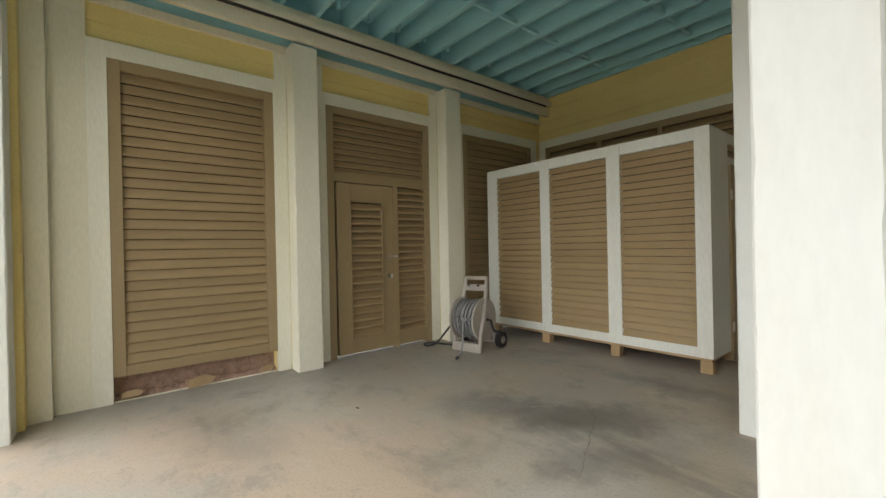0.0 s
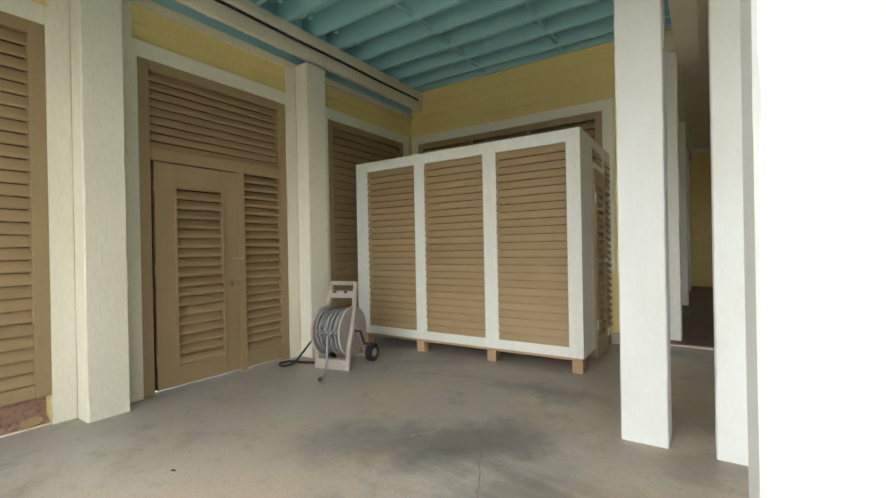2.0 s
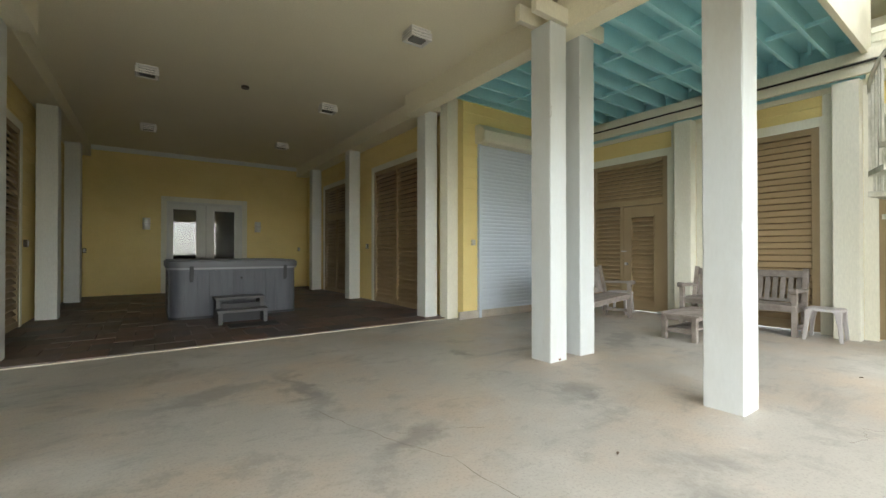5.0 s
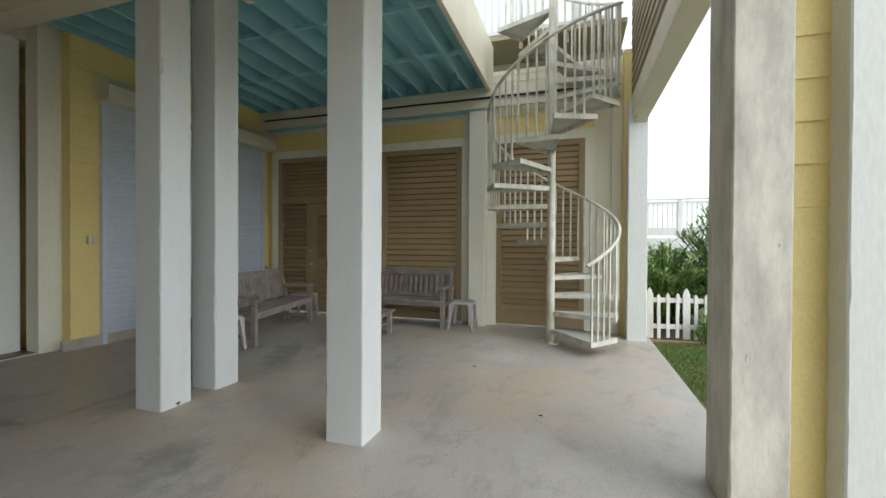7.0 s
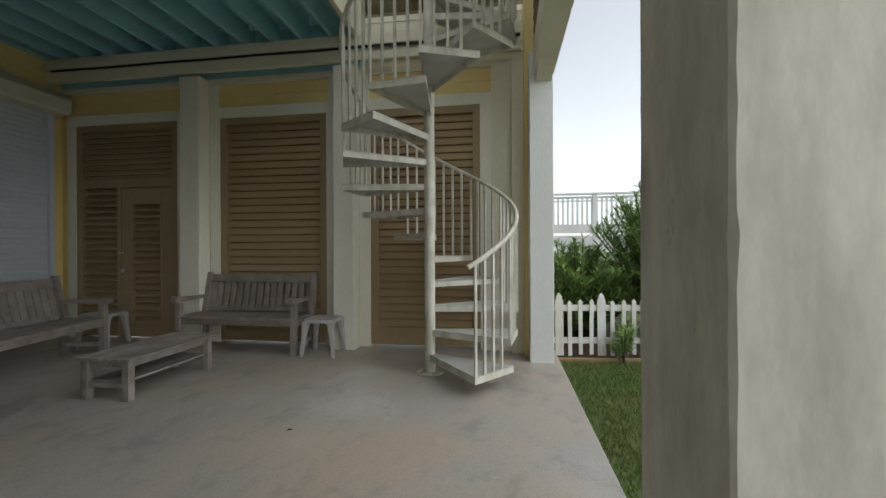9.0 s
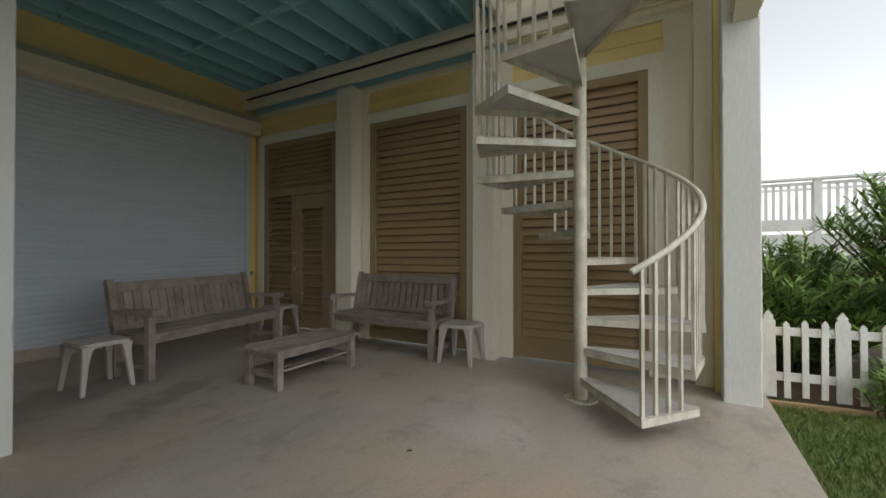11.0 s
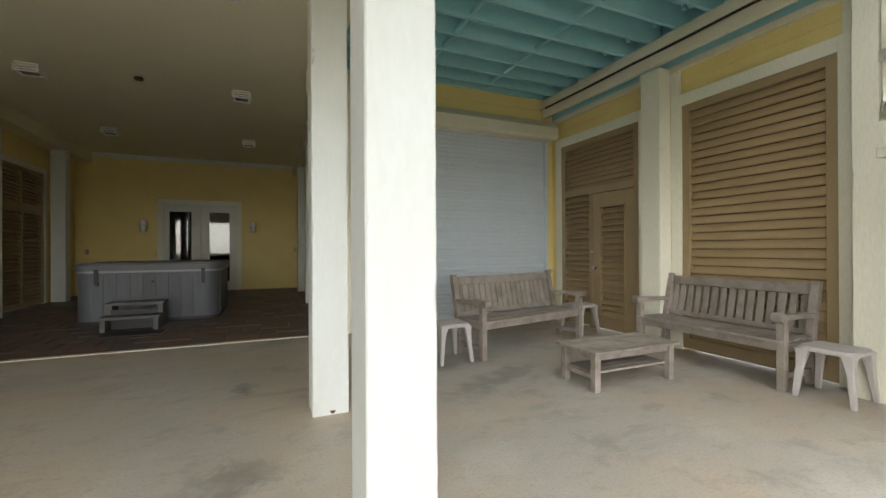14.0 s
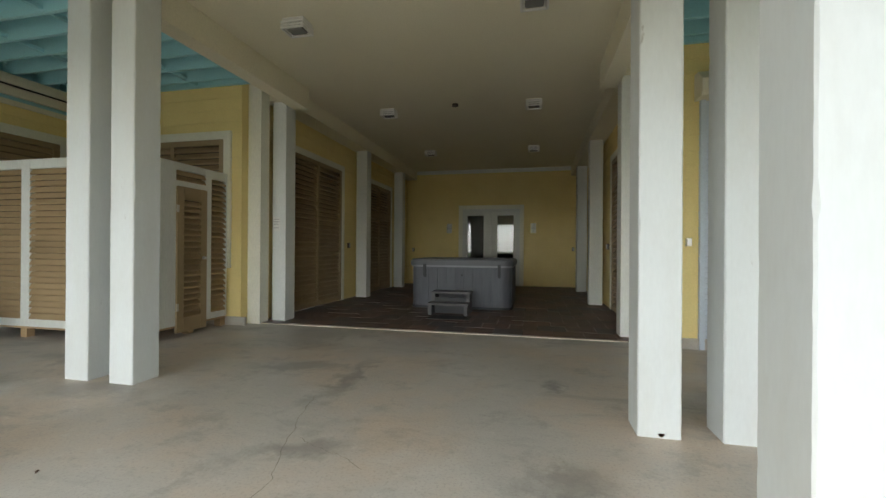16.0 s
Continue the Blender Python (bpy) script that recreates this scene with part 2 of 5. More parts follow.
def louvre_field(parent, x0, x1, z0, z1, n, mat=None, wide=False):
    """n blades between the heights, in the parent's frame (x along, y into the wall)."""
    mat = mat or TAN
    pitch = (z1 - z0) / n
    me = shared_slat(x1 - x0, pitch, mat, wide)
    for i in range(n):
        s = new("slat", me)
        s.parent = parent
        s.location = (x0, 0.0, z0 + i * pitch)


# ---- plan ----
WX = 6.43      # face of the wing side walls
PX = 6.20      # face of the side wall posts and beams
BACK = 7.86    # face of the wing back walls
BAYX = 2.98    # face of the bay side walls
FAR = 16.2     # face of the bay end wall
FRONT = 1.10   # edge of the slab
JB, JT = 3.80, 4.06   # joists
CZ = 3.95      # bay ceiling
TILE = 0.02


def mixed(m, links, a, b, fac):
    """Colour mix of two sockets or colours by a factor socket."""
    mx = m.nodes.new("ShaderNodeMix")
    mx.data_type = "RGBA"
    for key, v in (("A", a), ("B", b)):
        if isinstance(v, tuple):
            mx.inputs[key].default_value = (*v, 1)
        else:
            links.new(v, mx.inputs[key])
    links.new(fac, mx.inputs["Factor"])
    return mx.outputs["Result"]


def noise_mask(nt, vec, scale, lo, hi, top, detail=6, rough=0.6, distort=0.0):
    n = nt.nodes.new("ShaderNodeTexNoise")
    n.inputs["Scale"].default_value, n.inputs["Detail"].default_value = scale, detail
    n.inputs["Roughness"].default_value, n.inputs["Distortion"].default_value = rough, distort
    nt.links.new(vec, n.inputs["Vector"])
    r = nt.nodes.new("ShaderNodeMapRange")
    r.interpolation_type = "SMOOTHSTEP"
    r.inputs["From Min"].default_value, r.inputs["From Max"].default_value, r.inputs["To Max"].default_value = lo, hi, top
    nt.links.new(n.outputs["Fac"], r.inputs["Value"])
    return r.outputs[0]


def concrete_material():
    m = bpy.data.materials.new("stained_concrete")
    m.use_nodes = True
    nt = m.node_tree
    b = nt.nodes["Principled BSDF"]
    geo = nt.nodes.new("ShaderNodeNewGeometry")
    pos = geo.outputs["Position"]
    shift = nt.nodes.new("ShaderNodeMapping")
    shift.inputs["Location"].default_value = (13.7, 4.1, 0)
    nt.links.new(pos, shift.inputs["Vector"])
    stretch = nt.nodes.new("ShaderNodeMapping")
    stretch.inputs["Rotation"].default_value = (0, 0, 0.6)
    stretch.inputs["Scale"].default_value = (0.7, 1.5, 1)
    nt.links.new(pos, stretch.inputs["Vector"])
    col = mixed(nt, nt.links, (0.42, 0.395, 0.35), (0.475, 0.395, 0.31), noise_mask(nt, pos, 0.6, 0.42, 0.62, 1.0))
    col = mixed(nt, nt.links, col, (0.53, 0.51, 0.465), noise_mask(nt, shift.outputs[0], 0.9, 0.5, 0.72, 0.7))
    col = mixed(nt, nt.links, col, (0.17, 0.165, 0.15), noise_mask(nt, stretch.outputs[0], 0.8, 0.53, 0.70, 0.62, 12, 0.68, 0.5))
    col = mixed(nt, nt.links, col, (0.28, 0.26, 0.23), noise_mask(nt, shift.outputs[0], 2.2, 0.53, 0.66, 0.6, 10, 0.72))
    col = mixed(nt, nt.links, col, (0.27, 0.25, 0.22), noise_mask(nt, stretch.outputs[0], 6.5, 0.52, 0.74, 0.5, 10, 0.7))
    col = mixed(nt, nt.links, col, (0.56, 0.53, 0.475), noise_mask(nt, shift.outputs[0], 9.0, 0.56, 0.74, 0.45, 8, 0.68))
    # sooty oil and damp marks, the last also painted shade by the shutter bench, each with a ragged edge: centre x, y,
    # half length, half width, turn, depth
    warp = nt.nodes.new("ShaderNodeTexNoise")
    warp.inputs["Scale"].default_value, warp.inputs["Detail"].default_value, warp.inputs["Roughness"].default_value = 2.6, 8, 0.68
    nt.links.new(pos, warp.inputs["Vector"])
    centred = nt.nodes.new("ShaderNodeVectorMath")
    centred.operation = "MULTIPLY_ADD"
    centred.inputs[1].default_value, centred.inputs[2].default_value = (0.9, 0.9, 0.0), (-0.45, -0.45, 0.0)
    nt.links.new(warp.outputs["Color"], centred.inputs[0])
    ragged = nt.nodes.new("ShaderNodeVectorMath")
    nt.links.new(pos, ragged.inputs[0])
    nt.links.new(centred.outputs[0], ragged.inputs[1])
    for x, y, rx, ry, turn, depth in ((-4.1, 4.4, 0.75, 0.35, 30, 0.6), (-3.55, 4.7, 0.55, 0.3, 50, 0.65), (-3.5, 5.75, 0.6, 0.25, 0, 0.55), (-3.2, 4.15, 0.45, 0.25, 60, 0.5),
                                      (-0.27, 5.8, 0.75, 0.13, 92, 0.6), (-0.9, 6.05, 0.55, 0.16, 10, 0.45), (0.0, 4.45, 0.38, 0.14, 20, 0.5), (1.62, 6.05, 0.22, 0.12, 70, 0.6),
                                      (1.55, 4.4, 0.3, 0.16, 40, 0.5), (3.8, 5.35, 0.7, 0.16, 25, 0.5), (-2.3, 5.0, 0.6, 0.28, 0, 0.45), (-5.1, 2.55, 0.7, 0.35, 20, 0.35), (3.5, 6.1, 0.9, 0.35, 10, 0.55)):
        at = nt.nodes.new("ShaderNodeMapping")
        at.vector_type = "TEXTURE"
        at.inputs["Location"].default_value, at.inputs["Rotation"].default_value, at.inputs["Scale"].default_value = (x, y, 0), (0, 0, radians(turn)), (rx, ry, 1)
        nt.links.new(ragged.outputs[0], at.inputs["Vector"])
        far = nt.nodes.new("ShaderNodeVectorMath")
        far.operation = "LENGTH"
        nt.links.new(at.outputs[0], far.inputs[0])
        fade = nt.nodes.new("ShaderNodeMapRange")
        fade.interpolation_type = "SMOOTHSTEP"
        fade.inputs["From Min"].default_value, fade.inputs["From Max"].default_value = 0.2, 1.35
        fade.inputs["To Min"].default_value, fade.inputs["To Max"].default_value = depth, 0.0
        nt.links.new(far.outputs["Value"], fade.inputs["Value"])
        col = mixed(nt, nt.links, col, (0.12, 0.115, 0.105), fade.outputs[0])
    col = mixed(nt, nt.links, col, (0.22, 0.195, 0.17), noise_mask(nt, pos, 60.0, 0.48, 0.75, 0.45, 4))
    nt.links.new(col, b.inputs["Base Color"])
    rr = nt.nodes.new("ShaderNodeMapRange")
    rr.inputs["To Min"].default_value, rr.inputs["To Max"].default_value = 0.3, 0.62
    n2 = nt.nodes.new("ShaderNodeTexNoise")
    n2.inputs["Scale"].default_value = 1.3
    nt.links.new(pos, n2.inputs["Vector"])
    nt.links.new(n2.outputs["Fac"], rr.inputs["Value"])
    nt.links.new(rr.outputs[0], b.inputs["Roughness"])
    bp = nt.nodes.new("ShaderNodeBump")
    bp.inputs["Strength"].default_value, bp.inputs["Distance"].default_value = 0.25, 0.004
    n3 = nt.nodes.new("ShaderNodeTexNoise")
    n3.inputs["Scale"].default_value, n3.inputs["Detail"].default_value = 18.0, 8
    nt.links.new(pos, n3.inputs["Vector"])
    nt.links.new(n3.outputs["Fac"], bp.inputs["Height"])
    nt.links.new(bp.outputs[0], b.inputs["Normal"])
    return m


def slate_material():
    m = bpy.data.materials.new("slate_tile")
    m.use_nodes = True
    nt = m.node_tree
    b = nt.nodes["Principled BSDF"]
    info = nt.nodes.new("ShaderNodeObjectInfo")
    ramp = nt.nodes.new("ShaderNodeValToRGB")
    e = ramp.color_ramp.elements
    e[0].position, e[0].color = 0.0, (0.10, 0.075, 0.06, 1)
    e[1].position, e[1].color = 1.0, (0.13, 0.085, 0.06, 1)
    for p, c in ((0.3, (0.16, 0.10, 0.075, 1)), (0.5, (0.085, 0.08, 0.08, 1)), (0.7, (0.19, 0.11, 0.08, 1)), (0.85, (0.12, 0.11, 0.10, 1))):
        x = e.new(p)
        x.color = c
    nt.links.new(info.outputs["Random"], ramp.inputs["Fac"])
    geo = nt.nodes.new("ShaderNodeNewGeometry")
    col = mixed(nt, nt.links, ramp.outputs["Color"], (0.06, 0.055, 0.055), noise_mask(nt, geo.outputs["Position"], 5.0, 0.45, 0.75, 0.7))
    nt.links.new(col, b.inputs["Base Color"])
    b.inputs["Roughness"].default_value = 0.5
    bp = nt.nodes.new("ShaderNodeBump")
    bp.inputs["Strength"].default_value, bp.inputs["Distance"].default_value = 0.5, 0.006
    n3 = nt.nodes.new("ShaderNodeTexNoise")
    n3.inputs["Scale"].default_value, n3.inputs["Detail"].default_value = 12.0, 8
    nt.links.new(geo.outputs["Position"], n3.inputs["Vector"])
    nt.links.new(n3.outputs["Fac"], bp.inputs["Height"])
    nt.links.new(bp.outputs[0], b.inputs["Normal"])
    return m


def glass_material():
    m = bpy.data.materials.new("door_glass")
    m.use_nodes = True
    b = m.node_tree.nodes["Principled BSDF"]
    b.inputs["Base Color"].default_value = (0.9, 0.93, 0.93, 1)
    b.inputs["Roughness"].default_value = 0.01
    b.inputs["Transmission Weight"].default_value = 1.0
    b.inputs["IOR"].default_value = 1.55
    return m


CONCRETE, SLATE, GLASS = concrete_material(), slate_material(), glass_material()

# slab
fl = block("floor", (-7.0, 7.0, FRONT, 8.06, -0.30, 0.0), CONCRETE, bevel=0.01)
setting(fl, "stained and cracked grey concrete garage slab", "floor")
bf = block("floor_bay", (-BAYX - 0.3, BAYX + 0.3, 8.06, FAR + 0.3, -0.30, 0.005), SHADE_MORTAR, bevel=0.0)
setting(bf, "mortar bed under the dark slate tiles", "floor")


def plank_wall(name, m, width, z0, z1, mat, label, holes=(), pitch=0.19, thick=0.2):
    """A wall with lapped siding boards, x along, y into the wall, face at y=0, with holes (x0, x1, z0, z1)."""
    root = thing(name, m, label, "wall", kind="structure")
    xs = sorted({0.0, width, *[h[0] for h in holes], *[h[1] for h in holes]})
    bm = bmesh.new()
    for a, b in zip(xs, xs[1:]):
        cuts = [(h[2], h[3]) for h in holes if h[0] <= a + 1e-4 and h[1] >= b - 1e-4]
        lo = z0
        for c0, c1 in sorted(cuts):
            if c0 > lo + 0.001:
                bm_box(bm, a, b, 0.02, thick, lo, c0)
            lo = max(lo, c1)
        if z1 > lo + 0.001:
            bm_box(bm, a, b, 0.02, thick, lo, z1)
    part("wall_core", bm, mat, root)
    n = int(math.ceil((z1 - z0) / pitch))
    for i in range(n):
        za, zb = z0 + i * pitch, min(z1, z0 + (i + 1) * pitch)
        spans = [(0.0, width)]
        for h in holes:
            if h[2] < zb - 0.01 and h[3] > za + 0.01:
                cut = []
                for a, b in spans:
                    if h[1] <= a or h[0] >= b:
                        cut.append((a, b))
                    else:
                        if h[0] > a:
                            cut.append((a, h[0]))
                        if h[1] < b:
                            cut.append((h[1], b))
                spans = cut
        for a, b in spans:
            if b - a < 0.01:
                continue
            k = ("board", mat.name, round(b - a, 3), round(zb - za, 3))
            if k not in SHARED:
                bb = bmesh.new()
                h = zb - za
                bm_prism(bb, [(0.0, 0.0), (0.02, 0.0), (0.02, h), (0.013, h)], "x", 0, b - a)
                SHARED[k] = mesh_of(bb, "board", mat)
            o = new("board", SHARED[k])
            o.parent = root
            o.location = (a, 0, za)
    return root


def wall_frame(x, y, rz):
    return pose(x, y, 0, 0, 0, rz)


def casing(parent, x0, x1, z0, z1, w=0.13, out=0.03, mat=None, sill=False):
    mat = mat or TRIMW
    block("trim", (x0 - w, x0, -out, 0.02, z0, z1 + w), mat, parent, bevel=0.003)
    block("trim", (x1, x1 + w, -out, 0.02, z0, z1 + w), mat, parent, bevel=0.003)
    block("trim", (x0, x1, -out, 0.02, z1, z1 + w), mat, parent, bevel=0.003)


def louvre_panel(m, width, z0, z1, n, mullions=0, frame_w=0.09, label="", mat=None, bottom=0.0, wide=False):
    """Fixed louvre panel: x along, y into the wall."""
    root = thing("louvre_panel", m, label or "tan painted fixed louvre panel in a wooden frame", "louvre panel", "louvre panels along the walls")
    f = frame_w
    block("frame", (0, f, -0.02, 0.08, z0, z1), TAN_FRAME, root, bevel=0.004)
    block("frame", (width - f, width, -0.02, 0.08, z0, z1), TAN_FRAME, root, bevel=0.004)
    block("frame", (f, width - f, -0.02, 0.08, z1 - f, z1), TAN_FRAME, root, bevel=0.004)
    block("frame", (f, width - f, -0.02, 0.08, z0, z0 + f), TAN_FRAME, root, bevel=0.004)
    if bottom:
        block("bottom_rail", (f, width - f, -0.022, 0.078, z0, z0 + bottom), TAN_FRAME, root, bevel=0.004)
    xs = [f + (width - 2 * f) * i / (mullions + 1) for i in range(mullions + 2)]
    for i, (a, b) in enumerate(zip(xs, xs[1:])):
        if i:
            block("mullion", (a - 0.035, a + 0.035, -0.018, 0.078, z0 + f, z1 - f), TAN_FRAME, root, bevel=0.004)
            a = a + 0.035
        if i < mullions:
            b = b - 0.035
        louvre_field(root, a, b, z0 + max(f, bottom), z1 - f, n, wide=wide)
    # added near-black sheet, its colour puts the shade into the blade gaps
    block("shade_backing", (0.01, width - 0.01, 0.0815, 0.1, z0 + 0.01, z1 - 0.01), SHADE_MORTAR, root, bevel=0)
    return root


def louvre_door_panel(m, width, z1, door_x0, door_w, mirror=False, label=""):
    """Louvred transom over a louvred door with a louvred side light. x along, y into the wall."""
    root = thing("louvre_door_panel", m, label, "door", "louvred doors of the side walls")
    f, zt = 0.09, 2.07
    block("frame", (0, f, -0.02, 0.08, 0.0, z1), TAN_FRAME, root, bevel=0.004)
    block("frame", (width - f, width, -0.02, 0.08, 0.0, z1), TAN_FRAME, root, bevel=0.004)
    block("frame", (f, width - f, -0.02, 0.08, z1 - f, z1), TAN_FRAME, root, bevel=0.004)
    block("frame", (f, width - f, -0.02, 0.08, zt, zt + 0.1), TAN_FRAME, root, bevel=0.004)
    louvre_field(root, f, width - f, zt + 0.1, z1 - f, 9)
    d0, d1 = door_x0, door_x0 + door_w
    s0, s1 = (d1 + 0.07, width - f) if not mirror else (f, d0 - 0.07)
    block("post", (s0 - 0.07, s0, -0.018, 0.078, 0.0, zt) if not mirror else (s1, s1 + 0.07, -0.018, 0.078, 0.0, zt), TAN_FRAME, root, bevel=0.004)
    block("side_sill", (s0, s1, -0.018, 0.078, 0.03, 0.2), TAN_FRAME, root, bevel=0.004)
    louvre_field(root, s0, s1, 0.2, zt, 22, wide=True)
    # added dark sheet painting the shade behind transom, door and side light
    block("shade_backing", (0.01, width - 0.01, 0.0815, 0.1, 0.014, z1 - 0.01), SHADE_MORTAR, root, bevel=0)
    door = block("door_leaf", (d0, d0 + 0.17, -0.012, 0.04, 0.03, zt - 0.01), TAN_FRAME, root, bevel=0.004)
    block("rail", (d0 + 0.17, d1 - 0.17, -0.012, 0.04, 0.03, 0.22), TAN_FRAME, door, bevel=0.004)
    block("rail", (d0 + 0.17, d1 - 0.17, -0.012, 0.04, 1.84, zt - 0.01), TAN_FRAME, door, bevel=0.004)
    block("stile", (d1 - 0.17, d1, -0.012, 0.04, 0.03, zt - 0.01), TAN_FRAME, door, bevel=0.004)
    for dims in ((d0 + 0.155, d0 + 0.175, 0.2, 1.86), (d1 - 0.175, d1 - 0.155, 0.2, 1.86)):
        block("bead", (dims[0], dims[1], -0.028, -0.01, dims[2], dims[3]), TAN_FRAME, door, bevel=0.003)
    for z in (0.2, 1.84):
        block("bead", (d0 + 0.175, d1 - 0.175, -0.028, -0.01, z, z + 0.02), TAN_FRAME, door, bevel=0.003)
    louvre_field(door, d0 + 0.17, d1 - 0.17, 0.22, 1.84, 18, wide=True)
    hx = d1 - 0.08 if not mirror else d0 + 0.08
    bm = bmesh.new()
    bm_tube(bm, [(hx, -0.012, 0.93), (hx, -0.04, 0.93)], 0.014, 10)
    bm_tube(bm, [(hx, -0.04, 0.93), (hx, -0.075, 0.93)], 0.028, 14)
    part("door_knob", bm, CHROME, door, "round metal door knob", True)
    sgn = 1 if not mirror else -1
    block("bolt", (min(hx - 0.02, hx + sgn * 0.12), max(hx - 0.02, hx + sgn * 0.12), -0.04, -0.012, 1.165, 1.185), CHROME, door, "sliding metal bolt", bevel=0.003)
    for z in (0.25, 1.05, 1.8):
        hz = d0 - 0.012 if not mirror else d1 - 0.004
        block("hinge", (hz, hz + 0.016, -0.022, -0.01, z, z + 0.1), TAN_FRAME, door, bevel=0.002)
    return root


def worn_post(x0, x1, y0, y1, z0, z1):
    """A square timber whose arrises are eased unevenly and chipped here and there."""
    rng = random.Random(int(abs(x0) * 1000 + abs(y0) * 77))
    bm = bmesh.new()
    n = 64
    ease = [[0.007] * 4 for _ in range(n + 1)]
    for c in range(4):
        for i in range(n + 1):
            ease[i][c] = 0.006 + 0.0025 * rng.random()
        for _ in range(5):
            k, d = rng.randrange(n), rng.uniform(0.002, 0.006)
            for q in range(rng.randint(1, 2)):
                ease[min(n, k + q)][c] += d
    rings = []
    for i in range(n + 1):
        z = z0 + (z1 - z0) * (i + (rng.uniform(-0.3, 0.3) if 0 < i < n else 0)) / n
        a, b, c, d = ease[i]
        bow = 0.0005 * math.sin(i * 0.31 + x0)
        pts = [(x0 + a, y0), (x1 - b, y0), (x1, y0 + b), (x1, y1 - c), (x1 - c, y1), (x0 + d, y1), (x0, y1 - d), (x0, y0 + a)]
        rings.append([bm.verts.new((px + bow, py + bow, z)) for px, py in pts])
    for r0, r1 in zip(rings, rings[1:]):
        for k in range(8):
            bm.faces.new((r0[k], r0[(k + 1) % 8], r1[(k + 1) % 8], r1[k]))
    bm.faces.new(rings[0][::-1])
    bm.faces.new(rings[-1])
    return bm


def pillar(name, x0, x1, y0, y1, z0, z1, label, mat=None, group="free standing porch posts"):
    ob = part(name, worn_post(x0, x1, y0, y1, z0, z1), mat or WHITE)
    return tagged(ob, label, "post", group)


# ---- wing side walls ----
def side_wall(side):
    """Wing side wall at x = side*WX. Local x runs along the wall; seen from inside it runs so that y points outwards."""
    east = side > 0
    name = "wall_east" if east else "wall_west"
    length = BACK + 0.2 - 1.46
    # local x: for the west wall from front to back; for the east wall from back to front
    m = wall_frame(WX, BACK + 0.2, -90) if east else wall_frame(-WX, 1.46, 90)
    loc = (lambda y: BACK + 0.2 - y) if east else (lambda y: y - 1.46)
    spans = [(1.97, 3.33), (3.91, 5.39), (6.02, 7.60)]
    holes = []
    for y0, y1 in spans:
        a, b = sorted((loc(y0), loc(y1)))
        holes.append((a, b, -0.02, 2.94))
    w = plank_wall(name, m, length, 0.0, 3.47, YELLOW, "yellow lapped siding wall with white trim, bounce tint painted in, around louvre panels", holes)
    for a, b, z0, z1 in holes:
        casing(w, a, b, 0.0, 2.94, w=0.14)
    block("rim_board", (0, 4.6 if east else length, 0.0, 0.16, 3.472, 4.06), TEAL, w, "teal painted rim board above the wall", bevel=0)
    # frieze board under the joists
    block("trim", (0, length, -0.025, 0.02, 3.385, 3.465), CREAM, w, bevel=0.003)
    for y0, y1 in ((3.35, 3.88), (5.42, 5.95)):
        a, b = sorted((loc(y0), loc(y1)))
        block("trim", (a, b, -0.022, 0.02, 3.082, 3.383), TRIMW, w, bevel=0.003)
    for i, (y0, y1) in enumerate(spans):
        a = sorted((loc(y0), loc(y1)))[0]
        mm = m @ pose(a, 0, 0)
        wd = y1 - y0
        if east:
            if i == 2:
                louvre_door_panel(mm, wd, 2.94, wd - 0.09 - 0.78, 0.78, True, "tan painted louvred door with a louvred transom and side light, closed")
            else:
                louvre_panel(mm, wd, 0.025 if i else 0.03, 2.94, 28, bottom=0.13 if i else 0.22, label="tan painted louvre panel filling the opening in the yellow wall")
        else:
            if i == 1:
                louvre_door_panel(mm, wd, 2.94, 0.12, 0.77, False, "tan painted louvred door with a louvred transom and side light, closed")
            else:
                louvre_panel(mm, wd, 0.22 if i == 0 else 0.03, 2.94, 28, label="tall tan painted louvre panel with a weathered bottom rail")
    # posts against the wall and the beam on them
    s = side
    for y0, y1 in ((3.47, 3.74), (5.53, 5.81)):
        x0, x1 = sorted((s * PX, s * (WX - 0.03)))
        pillar("wall_post", x0, x1, y0, y1, 0, 3.43, "white square timber post with painted-in cream bounce tint against the yellow wall", TRIMW, group="posts along the side walls")
    x0, x1 = sorted((s * PX, s * (PX + 0.06)))
    bmn = block("beam", (x0, x1, 1.5, BACK - 0.02, 3.475, 3.79), CREAM, bevel=0.006)
    setting(bmn, "cream painted timber beam carrying the teal joists", "beam")
    bm = bmesh.new()
    pts = [(s * (PX - 0.035), 1.5 + 0.2 * i, 3.612 + 0.003 * math.sin(i * 0.9)) for i in range(32)]
    bm_tube(bm, pts, 0.015, 8)
    c = part("cable", bm, RUBBER, None, smooth=True)
    tagged(c, "dark cable clipped along the face of the cream beam", "cable")
    for yc in (3.6, 5.67):
        for dy in (-0.06, 0.06):
            bm = bmesh.new()
            bm_tube(bm, [(s * (PX + 0.004), yc + dy, 3.51), (s * (PX - 0.018), yc + dy, 3.51)], 0.016, 8)
            tagged(part("beam_bolt", bm, CREAM), "painted bolt head through the cream beam", "bolt", "bolts where the beam meets the posts")
    bt = block("batten", (*sorted((s * (PX - 0.05), s * PX - 0.002 * s)), 1.5, BACK - 0.02, 3.63, 3.70), CREAM, bevel=0.004)
    setting(bt, "cream batten along the top of the beam", "trim")
    # front corner: post, return boards
    cx0, cx1 = sorted((s * 5.93, s * 6.18))
    pillar("corner_post", cx0, cx1, 1.17, 1.42, 0, 3.3, "cream painted corner post at the slab edge", group="corner posts")
    r0, r1 = sorted((s * 6.18, s * 6.62))
    rw = block("wall_return", (r0, r1, 1.20, 1.46, 0, 4.1), YELLOW, bevel=0.004)
    setting(rw, "short yellow siding return at the front corner", "wall")
